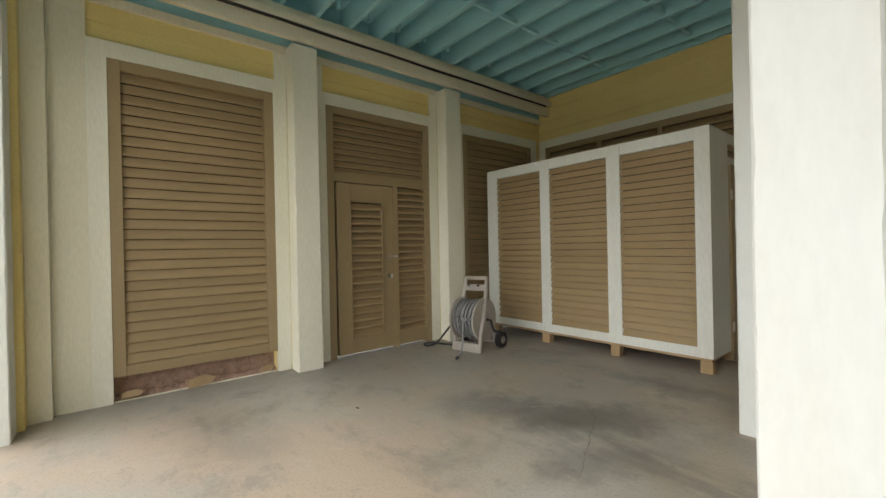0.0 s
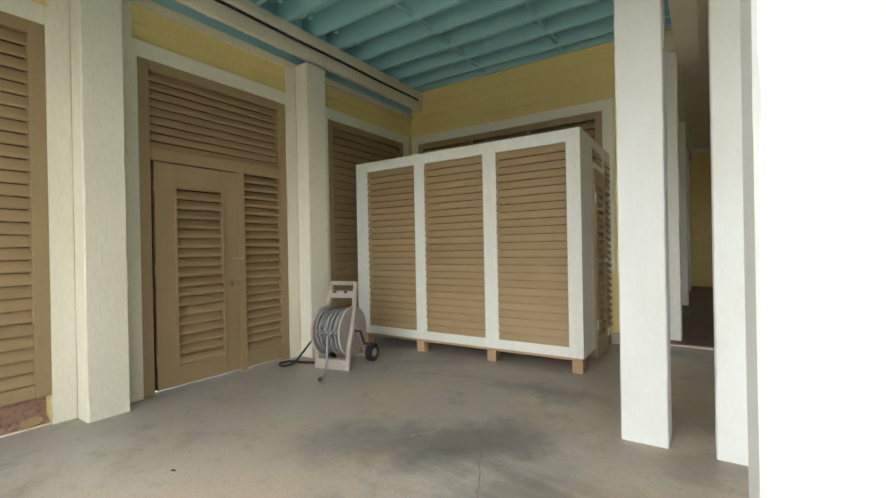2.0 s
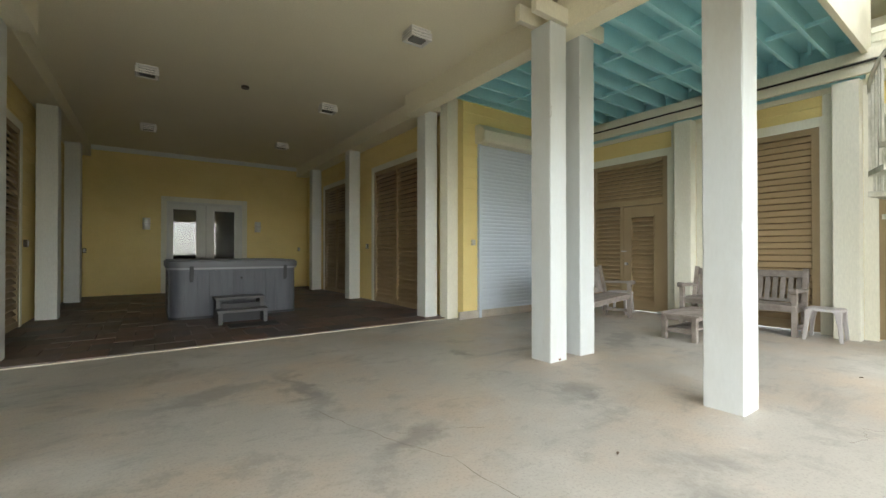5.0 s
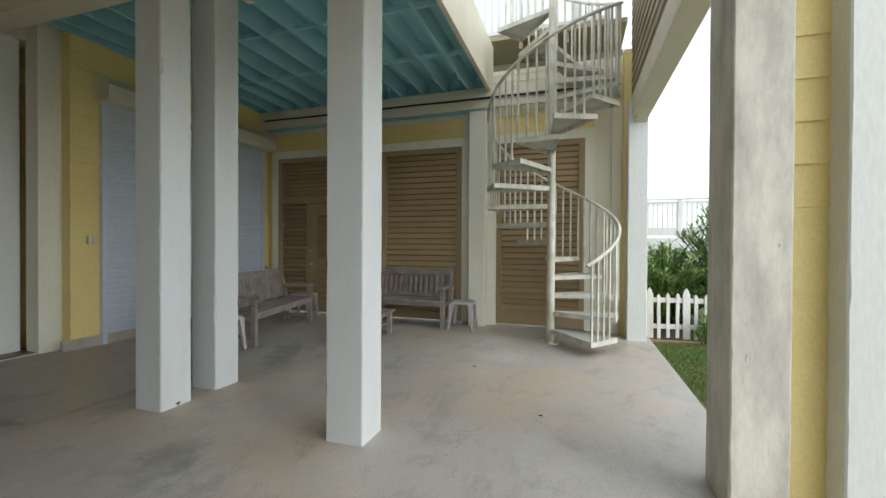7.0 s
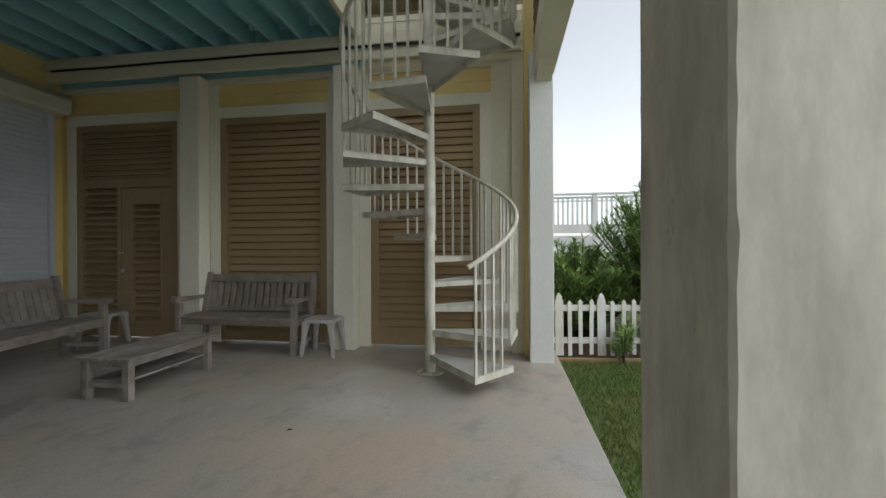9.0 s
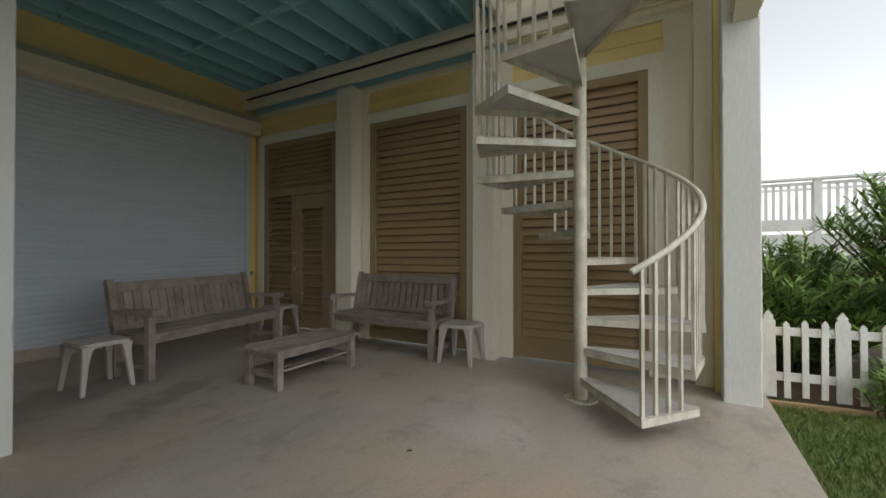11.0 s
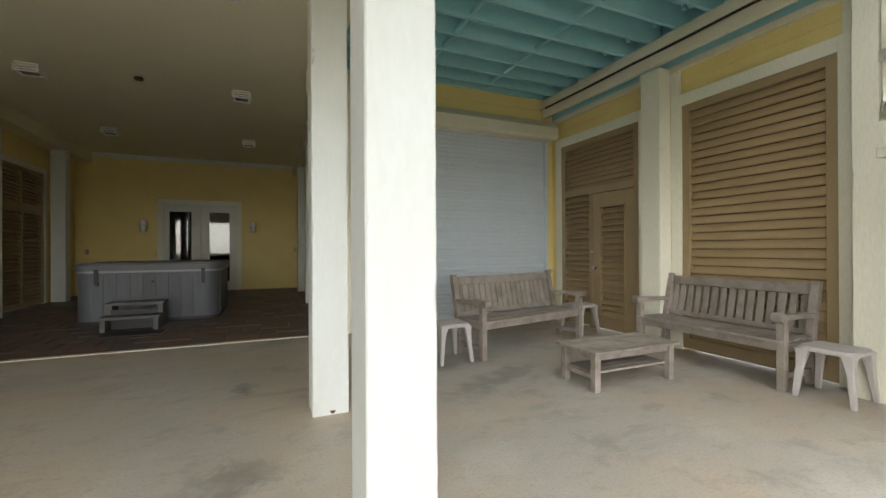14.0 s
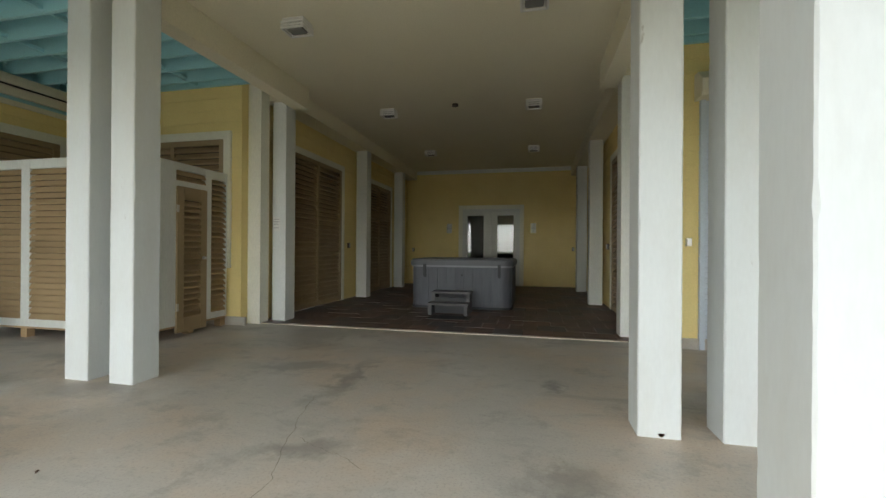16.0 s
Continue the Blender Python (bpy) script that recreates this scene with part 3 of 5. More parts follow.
    for xa, xb, ya, yb in ((6.30, 6.62, 1.46, 1.60), (6.40, 6.62, 1.60, 1.84)):
        a, b = sorted((s * xa, s * xb))
        tb = block("trim", (a, b, ya, yb, 0, 3.43), CREAM, bevel=0.004)
        setting(tb, "cream corner board beside the louvre panel", "trim")


side_wall(-1)
side_wall(1)


# ---- wing back walls ----
def back_wall(side):
    east = side > 0
    m = wall_frame(BAYX + 0.12, BACK, 0) if east else wall_frame(-WX - 0.2, BACK, 0)
    width = WX + 0.2 - (BAYX + 0.12)
    if east:
        holes = [(0.32, 3.19, 0.0, 3.12)]
        w = plank_wall("wall_back_east", m, width, 0.0, 4.06, YELLOW, "yellow lapped siding back wall with a roller shutter", holes)
    else:
        holes = [(0.35, 3.22, 0.9, 2.95)]
        w = plank_wall("wall_back_west", m, width, 0.0, 4.06, YELLOW, "yellow lapped siding back wall with a louvred opening", holes)
        casing(w, *holes[0], w=0.13)
        louvre_panel(m @ pose(0.35, 0, 0), 2.87, 0.9, 2.95, 19, mullions=2, wide=True, label="tan louvre panel in the back wall above the shed")
    return w


back_wall(-1)
back_wall(1)


def roller_shutter():
    root = thing("roller_shutter", pose(3.42, BACK, 0), "closed pale grey roller shutter with a cream head box", "shutter")
    wd = 2.87
    for x in (0.0, wd - 0.06):
        block("guide", (x, x + 0.06, -0.05, 0.02, 0, 3.09), SHUT, root, "white side rail", bevel=0.005)
    n = 46
    pitch = 3.06 / n
    k = "shutter_slat"
    bm = bmesh.new()
    prof = [(0.003, 0.0), (-0.002, 0.006), (-0.006, pitch * 0.5), (-0.003, pitch - 0.010), (0.003, pitch - 0.004), (0.003, pitch), (0.012, pitch), (0.012, 0.0)]
    bm_prism(bm, prof, "x", 0.06, wd - 0.06)
    me = mesh_of(bm, k, SHUT)
    for i in range(n):
        o = new("slat", me)
        o.parent = root
        o.location = (0, 0, 0.03 + i * pitch)
    block("bottom_bar", (0.06, wd - 0.06, -0.012, 0.018, 0.004, 0.03), SHUT, root, bevel=0.003)
    bm = bmesh.new()
    bm_prism(bm, [(0.0, 3.08), (-0.22, 3.08), (-0.26, 3.12), (-0.26, 3.27), (-0.12, 3.40), (0.0, 3.40)], "x", -0.06, wd + 0.06)
    part("head_box", bm, CREAM, root, "cream painted shutter box")
    return root


roller_shutter()


# ---- bay ----
def bay_side(side):
    east = side > 0
    s = side
    length = FAR - 8.1
    m = wall_frame(BAYX, FAR, -90) if east else wall_frame(-BAYX, 8.1, 90)
    loc = (lambda y: FAR - y) if east else (lambda y: y - 8.1)
    spans = [(8.95, 11.08), (12.62, 14.45)]
    holes = []
    for y0, y1 in spans:
        a, b = sorted((loc(y0), loc(y1)))
        holes.append((a, b, -0.02, 3.03))
    w = plank_wall("wall_bay_east" if east else "wall_bay_west", m, length, 0.0, CZ + 0.05, YELLOW, "yellow lapped siding side wall of the tub bay", holes)
    for h in holes:
        casing(w, h[0], h[1], 0.0, 3.03, w=0.12)
    a = sorted((loc(8.95), loc(11.08)))[0]
    louvre_panel(m @ pose(a, 0, 0), 2.13, 0.03, 3.03, 30, mullions=1, wide=True, label="large tan double louvre panel in the bay wall")
    a = sorted((loc(12.62), loc(14.45)))[0]
    p = m @ pose(a, 0, 0)
    louvre_panel(p, 1.83, 2.16, 3.03, 9, mullions=1, wide=True, label="tan louvred transom over the double doors")
    louvre_panel(p, 1.83, 0.03, 2.16, 22, mullions=1, wide=True, label="tan louvred double doors, closed")
    for y0, y1, xa, xb in ((8.30, 8.58, 2.60, 2.85), (11.75, 12.02, 2.62, 2.90), (14.65, 14.92, 2.64, 2.92)):
        x0, x1 = sorted((s * xa, s * xb))
        pillar("wall_post", x0, x1, y0, y1, 0, CZ - 0.3, "white painted square post against the bay wall", group="posts along the bay walls")
    x0, x1 = sorted((s * 2.87, s * 3.14))
    c = block("trim", (x0, x1, 8.02, 8.24, 0, 4.0), TRIMW, bevel=0.005)
    setting(c, "white corner board with painted-in cream bounce tint where the bay begins", "trim")
    # dropped beam along the bay edge
    x0, x1 = sorted((s * 2.36, s * 2.60))
    b = block("beam", (x0, x1, FRONT + 0.2, 8.6, CZ - 0.36, CZ + 0.1), CEIL, bevel=0.01)
    setting(b, "tan painted beam along the edge of the bay ceiling", "beam")
    x0, x1 = sorted((s * 2.60, s * 2.98))
    b = block("beam", (x0, x1, 8.22, FAR, CZ - 0.3, CZ + 0.1), CEIL, bevel=0.01)
    setting(b, "tan painted soffit over the bay wall posts", "beam")


bay_side(-1)
bay_side(1)

fw = plank_wall("wall_far", wall_frame(-BAYX - 0.3, FAR, 0), 2 * BAYX + 0.6, 0.0, CZ + 0.1, YELLOW, "yellow lapped siding end wall with white french doors",
                [(BAYX - 0.67, BAYX + 1.27, 0.0, 2.60)], pitch=0.17)
casing(fw, BAYX - 0.67, BAYX + 1.27, 0.0, 2.60, w=0.13)
block("trim", (0.3, 2 * BAYX + 0.3, -0.03, 0.02, CZ - 0.12, CZ), WHITE, fw, bevel=0.004)

for s in (-1, 1):
    cp = block("ceiling_closure", (*sorted((s * 2.60, s * 3.3)), 7.84, 8.34, CZ - 0.03, CZ + 0.16), CEIL, bevel=0)
    setting(cp, "tan ceiling strip above the bay corner", "ceiling")
ceil = block("ceiling", (-2.60, 2.60, 1.16, FAR, CZ, CZ + 0.12), CEIL, bevel=0)
setting(ceil, "plain tan painted ceiling of the bay", "ceiling")


# ---- teal joist ceilings ----
def joist_ceiling(side, y0, y1):
    s = side
    bm = bmesh.new()
    x0, x1 = sorted((s * 2.60, s * 6.6))
    bm_box(bm, x0, x1, y0, y1, JT, JT + 0.06)
    n = int((y1 - y0) / 0.386)
    bm_box(bm, x0, x1, y1 - 0.045, y1, JB, JT)
    for i in range(n + 1):
        y = y1 - 0.24 - i * 0.386
        if y < y0:
            break
        bm_box(bm, x0, x1, y - 0.022, y + 0.022, JB, JT)
    for xb in (3.9, 5.05):
        bm_box(bm, s * xb - 0.02, s * xb + 0.02, y0, y1, JB + 0.03, JB + 0.075)
    # blocks between the joists over the side beam
    for i in range(n):
        y = y1 - 0.24 - i * 0.386 - 0.19
        bm_box(bm, s * 6.05 - 0.02, s * 6.05 + 0.02, y - 0.05, y - 0.01, JB + 0.06, JT)
    # short bearers between the side beam and the wall
    for i in range(n + 1):
        y = y1 - 0.24 - i * 0.386
        if y > y0 + 0.1:
            xa, xb = sorted((s * 6.262, s * 6.428))
            bm_box(bm, xa, xb, y - 0.02, y + 0.02, 3.56, 3.60)
    c = part("ceiling_west" if s < 0 else "ceiling_east", bm, TEAL)
    setting(c, "teal painted open joists under a boarded deck", "ceiling")


joist_ceiling(-1, FRONT, BACK)
joist_ceiling(1, 3.45, BACK)

# ---- free standing posts ----
for s, rows in ((-1, ((2.035, 2.295, 5.15), (2.535, 2.805, 5.15), (2.005, 2.255, 3.27))), (1, ((2.09, 2.355, 5.10), (2.60, 2.865, 5.11), (2.10, 2.37, 3.38)))):
    for xa, xb, y0 in rows:
        x0, x1 = sorted((s * xa, s * xb))
        pillar("porch_post", x0, x1, y0, y0 + 0.27, 0, 3.60 if xa < 2.5 else 3.62, "white painted square timber post with chipped edges and scuffs", POSTW)
    # inner cross beams from the paired posts to the wing, with notched blocks at the post heads
    yb = rows[0][2]
    for y in (yb - 0.02, yb + 0.21):
        cb = block("cross_beam", (*sorted((s * 1.86, s * 3.02)), y, y + 0.07, 3.625, 3.80), CREAM, bevel=0.004)
        setting(cb, "cream bearer over the paired posts", "beam")
    # front pier: two posts with siding between
    x0, x1 = sorted((s * 2.05, s * 2.42))
    pillar("front_post", x0, x1, 1.145, 1.39, 0, 3.9, "weathered cream post of the front pier with grey scuffs", PIERW, "front pier posts")
    pr = plank_wall("pier_wall", wall_frame(2.12, 1.145, -90) if s > 0 else wall_frame(-2.12, 0.98, 90), 0.165, -0.12, 3.9, YELLOW, "narrow yellow siding strip of the front pier", thick=0.3, pitch=0.2)
    x0, x1 = sorted((s * 1.98, s * 2.42))
    pillar("front_post", x0, x1, 0.83, 0.98, -0.12, 3.9, "white painted outer post of the front pier", WHITE, "front pier posts")

# headers above the front openings, with siding boards on the inner face
for s in (-1, 1):
    hd = block("header", (*sorted((s * 2.42, s * 6.2)), 1.16, 1.38, 3.06, 3.34), CREAM, bevel=0.006)
    setting(hd, "cream header beam above the front opening", "beam")
    m = wall_frame(6.25, 1.36, 180) if s > 0 else wall_frame(-2.42, 1.36, 180)
    plank_wall("wall_header", m, 3.83, 3.34, 5.2 if s > 0 else 4.1, HEADW, "weathered tan siding above the front header", pitch=0.14)
    kb = bmesh.new()
    bm_prism(kb, [(5.93, 3.07), (5.93, 2.98), (5.90, 2.98), (5.55, 3.07)] if s > 0 else [(-5.93, 3.07), (-5.55, 3.07), (-5.90, 2.98), (-5.93, 2.98)], "y", 1.19, 1.35)
    setting(part("knee_brace", kb, CREAM), "small cream knee brace under the header", "trim")

hd = block("header", (-2.05, 2.05, 1.165, 1.375, 2.95, CZ), CREAM, bevel=0.006)
setting(hd, "cream header beam across the middle front opening", "beam")

# ---- outdoors ----
# added out of view: pale ground that bounces daylight up to the ceiling
dw = block("driveway", (-14, 1.9, -40, 1.09, -0.3, -0.10), CONCRETE, bevel=0)
setting(dw, "unseen pale concrete drive added in front of the slab to bounce light inside", "driveway")
g = block("ground", (-150, 150, -200, 200, -0.9, -0.12), GRASSG, bevel=0)
setting(g, "lawn running out to rough meadow", "ground")



# ---- shed in the west wing ----
def shed():
    x0, x1, y0, y1, zb, zt = -6.27, -3.33, 6.375, 7.83, 0.15, 2.385
    root = thing("equipment_shed", pose(x0, y0, 0), "white framed louvred equipment shed raised on timber blocks", "shed")
    w, d = x1 - x0, y1 - y0
    bays = [(0.20, 0.96), (1.11, 1.89), (2.05, 2.80)]
    stiles = [(0.0, 0.20), (0.96, 1.11), (1.89, 2.05), (2.80, w)]
    for a, b in stiles:
        block("stile", (a, b, 0, 0.07, zb, zt), WHITE, root, bevel=0.004)
    for a, b in bays:
        block("rail", (a, b, 0.003, 0.067, zb, 0.25), WHITE, root, bevel=0.003)
        block("rail", (a, b, 0.003, 0.067, 2.26, zt), WHITE, root, bevel=0.003)
        # added dark sheet, gap shade of the shed front painted in
        block("shade_backing", (a - 0.04, b + 0.04, 0.0715, 0.085, 0.2, 2.31), SHADE_MORTAR, root, bevel=0)
        louvre_field(root, a, b, 0.25, 2.26, 25)
    # side towards the bay: stiles, vent, door, narrow louvre
    block("stile", (w - 0.07, w, 0.07, 0.50, zb, zt), WHITE, root, bevel=0.004)
    block("stile", (w - 0.07, w, 1.02, 1.13, zb, zt), WHITE, root, bevel=0.004)
    block("stile", (w - 0.07, w, 1.42, d, zb, zt), WHITE, root, bevel=0.004)
    block("rail", (w - 0.067, w - 0.003, 0.50, 1.02, 2.06, 2.14), WHITE, root, bevel=0.003)
    block("rail", (w - 0.067, w - 0.003, 0.50, 1.02, 2.29, zt), WHITE, root, bevel=0.003)
    block("rail", (w - 0.067, w - 0.003, 1.13, 1.42, 2.26, zt), WHITE, root, bevel=0.003)
    block("rail", (w - 0.067, w - 0.003, 1.13, 1.42, zb, 0.25), WHITE, root, bevel=0.003)
    turn = pose(w, 0, 0, 0, 0, 90)
    vent = new("vent")
    vent.parent = root
    vent.matrix_local = turn
    louvre_field(vent, 0.50, 1.02, 2.14, 2.29, 2)
    louvre_field(vent, 1.13, 1.42, 0.25, 2.26, 25, wide=True)
    door = block("door_leaf", (w - 0.02, w + 0.025, 0.50, 0.61, 0.05, 2.06), TAN_FRAME, root, "tan louvred shed door", bevel=0.004)
    block("stile", (w - 0.02, w + 0.025, 0.91, 1.02, 0.05, 2.06), TAN_FRAME, door, bevel=0.004)
    block("rail", (w - 0.02, w + 0.025, 0.61, 0.91, 0.05, 0.24), TAN_FRAME, door, bevel=0.004)
    block("rail", (w - 0.02, w + 0.025, 0.61, 0.91, 1.88, 2.06), TAN_FRAME, door, bevel=0.004)
    dl = new("louvre")
    dl.parent = door
    dl.matrix_local = pose(w + 0.02, 0, 0, 0, 0, 90)
    louvre_field(dl, 0.61, 0.91, 0.24, 1.88, 20, wide=True)
    block("latch", (w + 0.025, w + 0.05, 0.93, 1.0, 1.05, 1.09), CHROME, door, "small metal latch", bevel=0.003)
    for z in (0.35, 1.7):
        block("hinge", (w + 0.022, w + 0.035, 0.485, 0.52, z, z + 0.1), CHROME, door, bevel=0.002)
    # added near-black boards, painting the shade of the shed's inside
    block("shade_backing", (0.1, w - 0.085, d - 0.1, d - 0.05, 0.2, zt - 0.05), SHADE_MORTAR, root, bevel=0)
    block("shade_backing", (w - 0.1, w - 0.085, 0.1, d - 0.1, 0.2, zt - 0.05), SHADE_MORTAR, root, bevel=0)
    block("side_wall", (0.0, 0.06, 0.08, d, zb, zt), WHITE, root, bevel=0.003)
    block("floor_board", (0.02, w - 0.02, 0.02, d, 0.12, zb - 0.002), TIMBER, root, bevel=0.003)
    for x in (0.05, 0.95, 1.9, w - 0.12):
        for y in (0.01, 0.72, d - 0.12):
            block("foot", (x, x + 0.11, y, y + 0.1, 0, 0.12), TIMBER, root, "raw timber block foot", bevel=0.006)


shed()


# ---- hose reel ----
def hose_reel():
    root = thing("hose_reel_cart", pose(-5.66, 5.36, 0, 0, 0, 12), "grey plastic hose reel cart with coiled grey garden hose", "hose reel")
    for s in (-1, 1):
        bm = bmesh.new()
        x = s * 0.19
        for p in ([(x, -0.03, 0.0), (x, 0.0, 0.22), (x, 0.08, 0.45), (x * 0.86, 0.17, 0.68), (x * 0.8, 0.22, 0.88)],
                  [(x, 0.36, 0.03), (x, 0.28, 0.25), (x, 0.12, 0.46)]):
            pts = [Vector(p[0])]
            for a, b in zip(p, p[1:]):
                for k in range(1, 5):
                    pts.append(Vector(a).lerp(Vector(b), k / 4))
            bm_tube(bm, pts, 0.026, 8)
        part("side_frame", bm, REEL, root, smooth=True)
    bm = bmesh.new()
    bm_box(bm, -0.16, 0.16, 0.205, 0.245, 0.855, 0.90, 0.012)
    bm_box(bm, -0.16, 0.16, 0.17, 0.205, 0.72, 0.80, 0.01)
    part("handle", bm, REEL, root, "grey plastic carry handle")
    for x in (-0.07, 0.07):
        bm = bmesh.new()
        bm_tube(bm, [(x, 0.165, 0.79), (x, 0.13, 0.785), (x, 0.125, 0.80)], 0.008, 6)
        part("hook", bm, BLACK, root)
    block("front_tray", (-0.19, 0.19, -0.055, 0.02, 0.0, 0.11), REEL, root, "pale grey front tray", bevel=0.012)
    block("rear_bar", (-0.19, 0.19, 0.30, 0.36, 0.06, 0.10), REEL, root, bevel=0.01)
    for s in (-1, 1):
        wx = s * 0.255
        bm = bmesh.new()
        bm_tube(bm, [(wx - 0.03, 0.36, 0.1), (wx + 0.03, 0.36, 0.1)], 0.10, 24)
        wheel = part("wheel", bm, BLACK, root, "black plastic wheel", True)
        bm = bmesh.new()
        bm_tube(bm, [(wx - 0.036, 0.36, 0.1), (wx + 0.036, 0.36, 0.1)], 0.045, 16)
        part("hub", bm, REEL, wheel, smooth=True)
    cz, cy = 0.38, 0.12
    for x in (-0.165, 0.165):
        bm = bmesh.new()
        bm_tube(bm, [(x - 0.012, cy, cz), (x + 0.012, cy, cz)], 0.26, 32)
        part("reel_flange", bm, REEL, root, "round grey reel flange", True)
    bm = bmesh.new()
    rng = random.Random(4)
    for layer, r in ((0, 0.15), (1, 0.185), (2, 0.22)):
        pts = []
        turns = 9
        for i in range(turns * 20 + 1):
            a = 2 * math.pi * i / 20
            x = -0.13 + 0.26 * (i / (turns * 20)) if layer % 2 == 0 else 0.13 - 0.26 * (i / (turns * 20))
            rr = r + 0.012 * math.sin(a * 0.37 + layer)
            pts.append((x + 0.025 * math.sin(a * 0.5 + layer * 2), cy + rr * math.cos(a), cz + rr * math.sin(a)))
        bm_tube(bm, pts, 0.0125, 7)
    part("hose_coil", bm, HOSE, root, "tangled coil of grey garden hose", True)
    bm = bmesh.new()
    bm_tube(bm, [(0.02, -0.1, 0.42), (0.03, -0.14, 0.28), (0.05, -0.18, 0.14), (0.08, -0.25, 0.05), (0.10, -0.33, 0.015), (0.12, -0.38, 0.015)], 0.0125, 8)
    part("hose_end", bm, HOSE, root, smooth=True)
    bm = bmesh.new()
    bm_tube(bm, [(0.12, -0.38, 0.018), (0.135, -0.42, 0.018)], 0.018, 8)
    part("coupling", bm, BLACK, root, "black hose coupling", True)
    bm = bmesh.new()
    pts = [(-0.17, 0.1, 0.33), (-0.25, 0.02, 0.30), (-0.33, -0.05, 0.18), (-0.42, -0.1, 0.06), (-0.55, -0.13, 0.014), (-0.66, -0.06, 0.014), (-0.6, 0.05, 0.014), (-0.42, 0.06, 0.014), (-0.26, 0.1, 0.014), (-0.18, 0.2, 0.014)]
    fine = []
    for i in range(len(pts) - 1):
        p0, p1, p2, p3 = (Vector(pts[max(0, min(len(pts) - 1, i + k))]) for k in (-1, 0, 1, 2))
        for k in range(6):
            t = k / 6
            fine.append(0.5 * ((2 * p1) + (p2 - p0) * t + (2 * p0 - 5 * p1 + 4 * p2 - p3) * t * t + (3 * p1 - p0 - 3 * p2 + p3) * t ** 3))
    bm_tube(bm, fine, 0.012, 8)
    part("leader_hose", bm, BLACK, root, "black leader hose looping on the floor", True)
    bm = bmesh.new()
    bm_tube(bm, [(0.2, cy, cz), (0.26, cy, cz), (0.27, cy + 0.05, cz - 0.14)], 0.014, 8)
    bm_tube(bm, [(0.27, cy + 0.05, cz - 0.14), (0.36, cy + 0.05, cz - 0.14)], 0.018, 8)
    part("crank", bm, BLACK, root, "black crank arm", True)
    return root


hose_reel()

# weathered packing under the first louvre panel of the west wall
pk = block("packing_strip", (-6.625, -6.55, 1.955, 3.345, 0.002, 0.225), FOAM, bevel=0.01)
tagged(pk, "exposed pinkish crumbling packing under the louvre panel", "packing strip")
rb = bmesh.new()
cols = [(-6.548 + 0.104 * i / 6) for i in range(7)]
rr = random.Random(21)
grid = [[rb.verts.new((x, 1.975 + 1.35 * j / 90, 0.004 + (0.05 - 0.045 * i / 6) * rr.uniform(0.4, 1.2))) for i, x in enumerate(cols)] for j in range(91)]
for j in range(90):
    for i in range(6):
        rb.faces.new((grid[j][i], grid[j][i + 1], grid[j + 1][i + 1], grid[j + 1][i]))
rubble = part("rubble_bed", rb, FOAM)
tagged(rubble, "crumbled pinkish rubble lying in the open panel sill", "rubble")
st_ = block("sill_strip", (-6.442, -6.43, 1.975, 3.325, 0.0, 0.012), CREAM, bevel=0.002)
tagged(st_, "thin pale strip along the open sill", "strip")
for x, y, l, wd, rz in ((-6.41, 2.10, 0.16, 0.03, 88), (-6.40, 2.62, 0.24, 0.05, 97), (-6.41, 3.22, 0.12, 0.03, 92)):
    bm = bmesh.new()
    bm_prism(bm, [(-l / 2, -wd), (l * 0.3, -wd * 0.8), (l / 2, wd * 0.2), (l * 0.1, wd), (-l * 0.45, wd * 0.6)], "z", 0.0, 0.02)
    o = part("wood_chip", bm, TIMBER)
    o.matrix_world = pose(x, y, 0.06, 68, 0, rz)
    tagged(o, "broken splinter of pale wood leaning on the packing", "debris", "broken wood pieces under the louvre panel")


# ---- bay: tub and its steps ----
def rounded_outline(x0, x1, y0, y1, r, n=6):
    pts = []
    for cx, cy, a0 in ((x1 - r, y1 - r, 0), (x0 + r, y1 - r, 90), (x0 + r, y0 + r, 180), (x1 - r, y0 + r, 270)):
        for i in range(n + 1):
            a = radians(a0 + 90 * i / n)
            pts.append((cx + r * math.cos(a), cy + r * math.sin(a)))
    return pts


